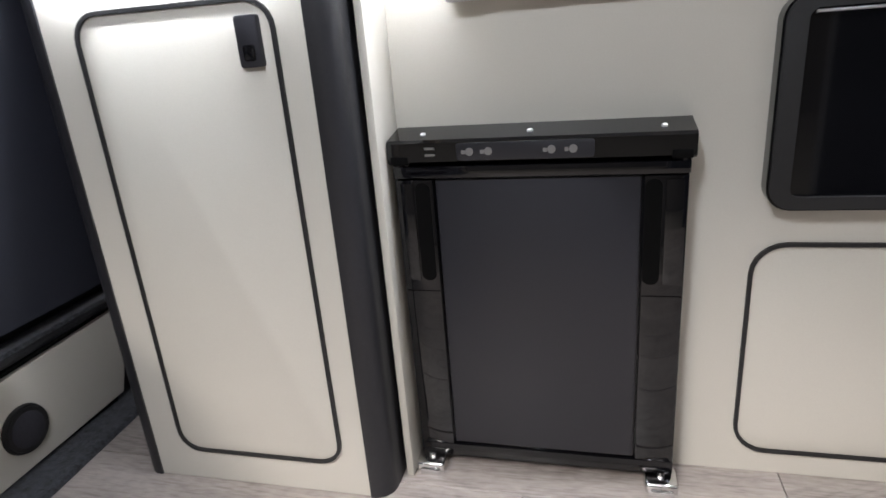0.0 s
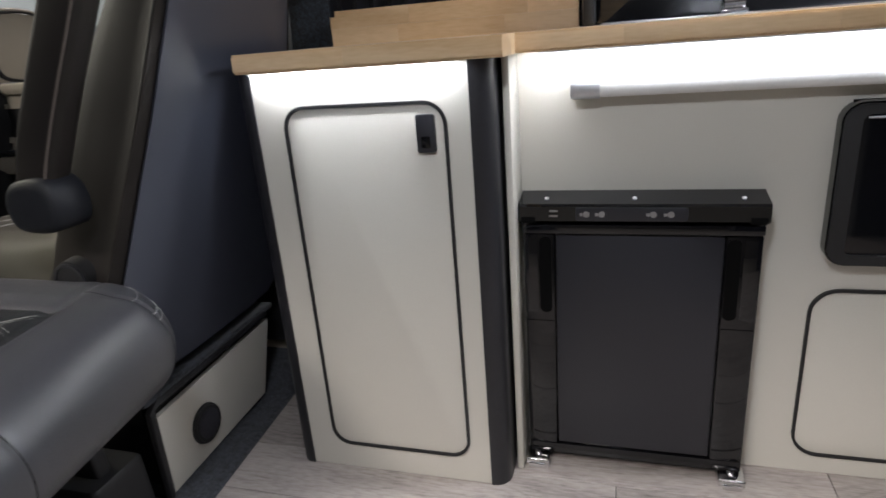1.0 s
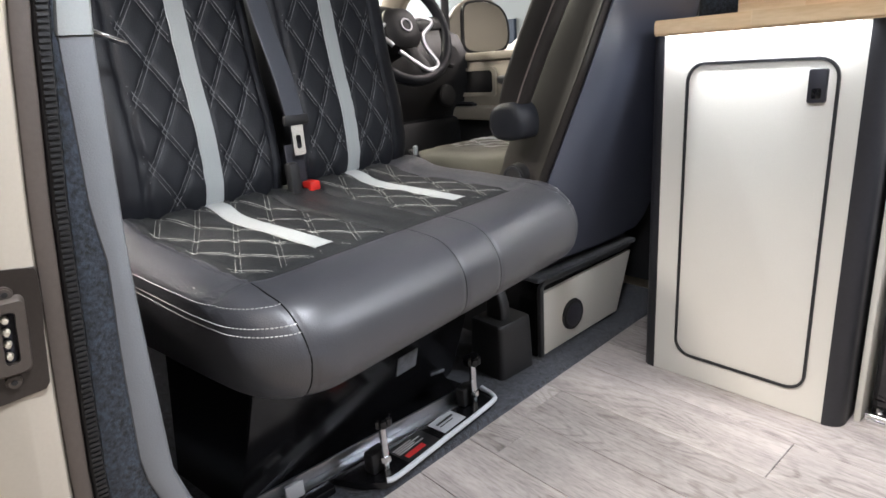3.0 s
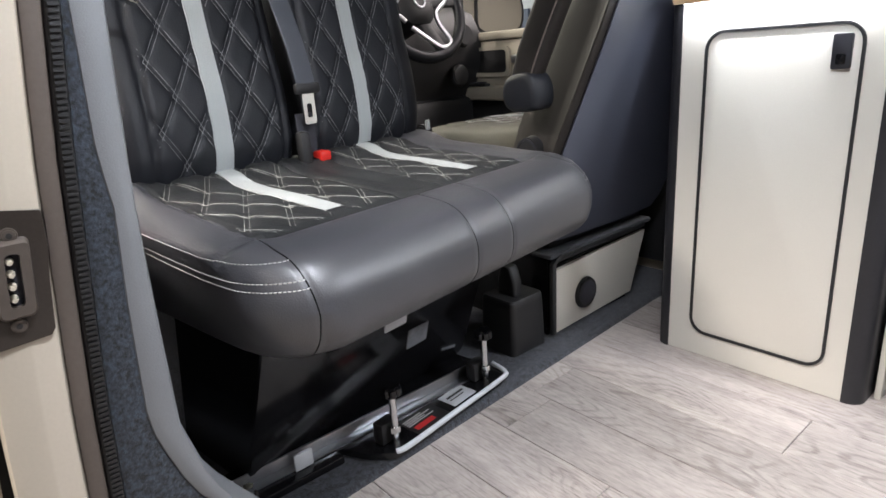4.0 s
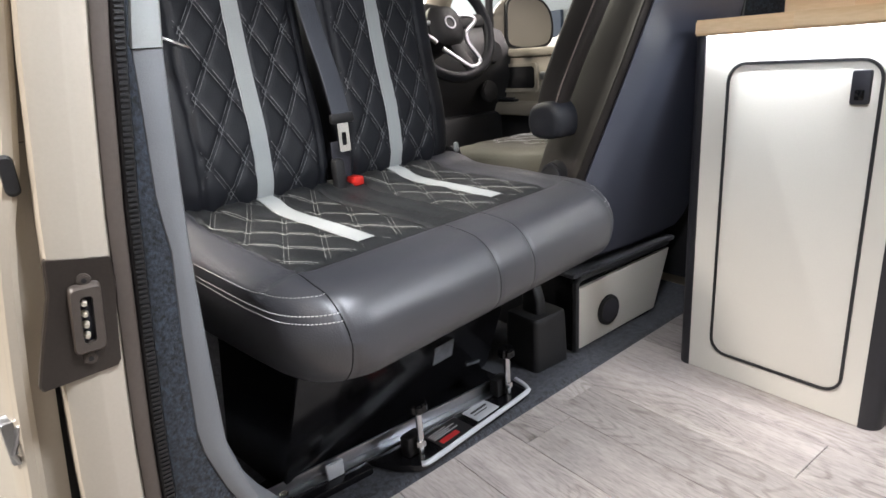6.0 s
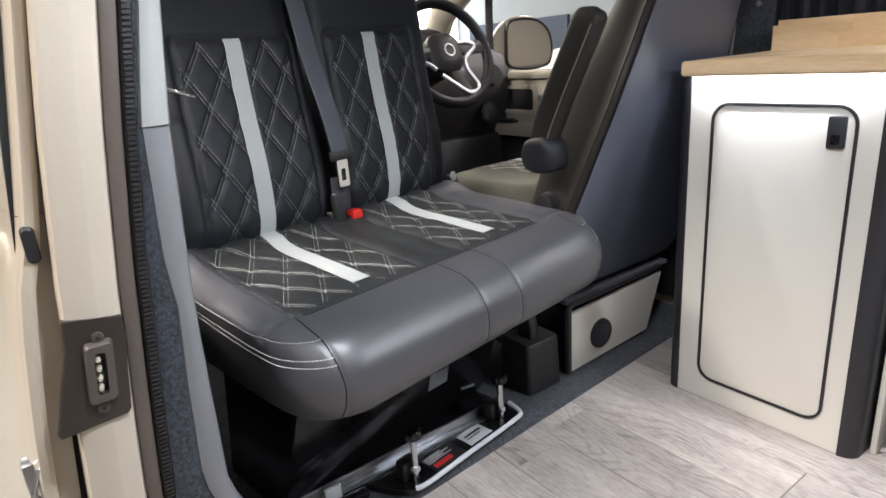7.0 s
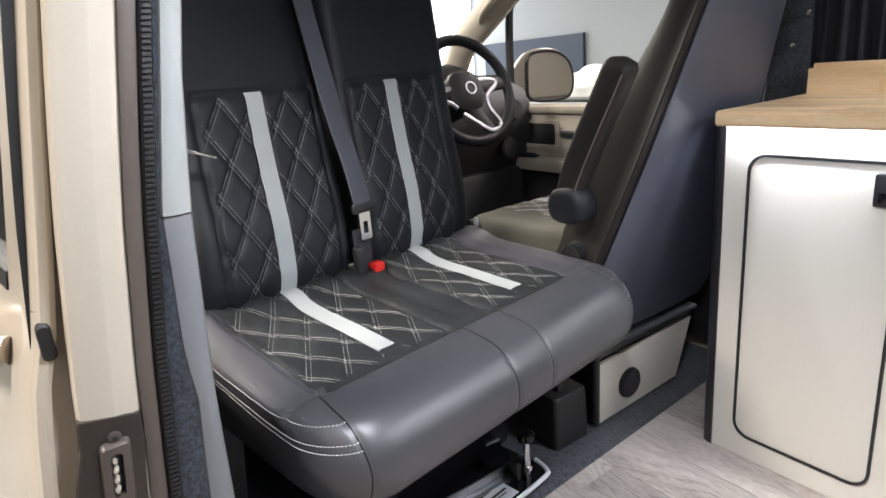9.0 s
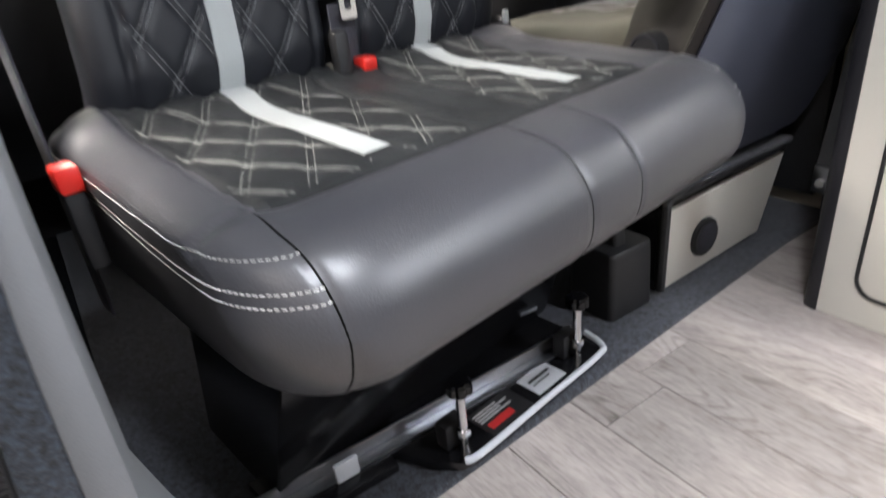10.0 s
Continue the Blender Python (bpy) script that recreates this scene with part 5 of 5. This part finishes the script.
        part("screw_slot", cyl((F + 0.0042, y, z), (1, 0, 0), 0.0025, 0.001, 8), RUBBER, sc)
    # latch hardware in the gap below
    bm = box(-0.475, -0.45, -0.400, -0.372, 0.455, 0.505, 0.004)
    tube([(-0.448, -0.392, 0.46), (-0.440, -0.395, 0.475), (-0.444, -0.388, 0.49), (-0.440, -0.384, 0.503)], 0.0028, 8, bm=bm)
    part("door_catch", bm, STEEL, root, "steel door catch")
    # black strip put in for the shade between pillar and door
    part("gap_shade", loft([[(x, y + yoff(z), z) for x, y in ((-0.52, -0.33), (-0.455, -0.33), (-0.455, -0.29), (-0.52, -0.29))] for z in zs]), RUBBER, root, "black filler standing for the shade of the door gap")
    part("side_filler", loft([[(x, y, z) for x, y in ((-0.56, -0.25 + yoff(z)), (-0.459, -0.29 + yoff(z)), (-0.459, -0.235 + yoff(z)), (-0.55, -0.215 + yoff(z)))] for z in zs]), DASH, root)


near_pillar()


def front_door():
    root = thing("front_door", "closed cream front door of the van with a side window and handle", "door", NEAR_SIDE)

    def skin(x, z):
        return float(np.interp(z, [-0.45, 0.23, 0.536, 0.604, 0.655, 0.70, 0.74, 0.805, 0.97, 1.5], [-0.438, -0.420, -0.386, -0.376, -0.368, -0.359, -0.345, -0.332, -0.301, -0.193])) - 0.15 * (-0.45 - x)

    def arch(z):
        return float(np.interp(z, [-0.4, 0.0, 0.139, 0.25, 0.31, 0.38, 0.45], [-0.70, -0.80, -0.93, -1.00, -1.10, -1.30, -1.60]))
    xs = [-0.445, -0.447, -0.455, -0.50, -0.56, -0.70, -0.85, -1.0, -1.15, -1.30, -1.45, -1.60]

    def patch(name, zs, xa, mtl, label, dx=0.0, thick=0.03):
        loops = []
        for z in zs:
            out = [(max(x, arch(z)), skin(max(x, arch(z)), z) + (0.010 if x > -0.446 else 0.003 if x > -0.45 else 0) + dx, z) for x in xa]
            loops.append(out + [(x, y + thick, z) for x, y, _ in out[::-1]])
        return part(name, loft(loops), mtl, root, label, angle=0.7)
    patch("lower_skin", [-0.30 + 0.05 * k for k in range(21)] + [0.73, 0.745, 0.76, 0.775], xs, PAINT, "cream painted door skin")
    patch("window_post", [0.776 + 0.05 * k for k in range(13)], xs[:5], PAINT, "cream window post")
    pane = patch("window_pane", [0.79, 0.9, 1.1, 1.38], xs[4:], GLASS, "side window glass", 0.008, 0.004)
    pane.visible_shadow = False
    patch("window_seal", [0.776, 0.782, 0.796], xs[4:], RUBBER, "black window seal", -0.002)
    e = part("edge_panel", loft([[(x, y + skin(-0.45, z), z) for x, y in ((-0.50, 0.022), (-0.436, 0.020), (-0.433, 0.015), (-0.436, 0.007), (-0.444, 0.003), (-0.50, 0.002))] for z in [-0.3 + 0.05 * k for k in range(35)]]), PAINT, root, "cream door edge")
    zb = 0.748
    part("bump_stop", loft([[(x, 0.011 + skin(-0.45, zb) + u * k, zb + v * k) for u, v in rrect(-0.0065, 0.0065, -0.019, 0.019, 0.006, 5)] for x, k in ((-0.44, 1), (-0.431, 1), (-0.429, 0.85))]), RUBBER, e, "black rubber bump stop")
    part("inner_trim", box(-1.85, -0.47, -0.335, -0.315, 0.0, 0.72, 0.006), RUBBER, root, "black inner door trim")
    # ledge given black plastic so that it stays as dark as its shaded corner
    part("inner_ledge", box(-1.85, -0.52, -0.325, -0.305, 0.722, 0.765, 0.006), DASH, root, "window ledge blackened for the shade beside the seat")
    part("door_handle", tube(spline([(-0.54, skin(-0.54, 0.71) - 0.0, 0.715), (-0.57, skin(-0.57, 0.71) - 0.030, 0.715), (-0.66, skin(-0.66, 0.71) - 0.033, 0.715), (-0.74, skin(-0.74, 0.71) - 0.0, 0.715)], 6, False), 0.016, 10), PAINT, root, "cream door handle")


front_door()


def front_wheel():
    root = thing("front_wheel", "front wheel of the van with a worn black tyre", "wheel", pose(-1.62, -0.50, -0.20, 90, 0, 0))
    prof = [(0.20, -0.10), (0.31, -0.105), (0.335, -0.085), (0.34, 0), (0.335, 0.085), (0.31, 0.105), (0.20, 0.10)]
    n = 60
    loops = []
    for k in range(n):
        a = 2 * math.pi * k / n
        loops.append([((r + (0.006 if k % 2 and r > 0.32 else 0)) * math.cos(a), (r + (0.006 if k % 2 and r > 0.32 else 0)) * math.sin(a), z) for r, z in prof])
    loops.append(loops[0])
    bm = loft(loops, cap=False)
    bmesh.ops.remove_doubles(bm, verts=bm.verts[:], dist=1e-5)
    part("tyre", bm, TYRE, root, "ribbed black tyre")
    part("rim", cyl((0, 0, 0.02), (0, 0, 1), 0.205, 0.15, 40), STEEL, root)


front_wheel()


# ---- floor planks ----
def planks():
    random.seed(11)
    W = 0.1445
    y = 0.425 - 6 * W
    row = 0
    starts = {5: -0.317, 6: 0.35, 7: -0.62, 8: -0.149, 9: 0.10}
    while y < 1.40:
        ya, yb = max(y, -0.358), min(y + W, 1.398)
        if yb > -0.35:
            cuts = [-1.9]
            x = starts.get(row, random.uniform(-0.5, 0.2)) - 0.92 * 2
            while x < 2.3:
                if x > -1.0:
                    cuts.append(x)
                x += 0.92
            cuts[0] = -0.70
            cuts = [c for c in cuts if c >= -0.70] + [2.298]
            cuts = sorted(set(cuts))
            for a, b in zip(cuts, cuts[1:]):
                if b - a < 0.02:
                    continue
                bm = box(a + 0.0008, b - 0.0008, ya + 0.0008, yb - 0.0008, -0.0034, 0.0)
                bmesh.ops.bevel(bm, geom=[e for e in bm.edges if all(v.co.z > -0.001 for v in e.verts)], offset=0.0008, segments=1, affect="EDGES")
                part("plank", bm, PLANK, floor_ob, smooth=False)
        y += W
        row += 1


planks()


# ---- small things behind the driver's seat ----
def rear_belt():
    root = thing("seat_belt", "dark grey driver's belt running down the carpeted pillar", "seat belt")
    part("webbing", loft([[(x + a, y + b, z) for a, b in ((-0.022, 0.001), (0.022, 0.001), (0.022, -0.002), (-0.022, -0.002))] for x, y, z in ((-0.655, 1.362, 1.40), (-0.66, 1.35, 0.9), (-0.675, 1.33, 0.5), (-0.69, 1.30, 0.16))]), GREY_TRIM, root, "grey webbing")
    part("anchor", box(-0.712, -0.668, 1.285, 1.300, 0.10, 0.165, 0.004), STEEL, root, "steel belt anchor")
    part("anchor_bolt", cyl((-0.690, 1.282, 0.125), (0, -1, 0), 0.011, 0.010, 6), CHROME, root, "bolt head")


rear_belt()
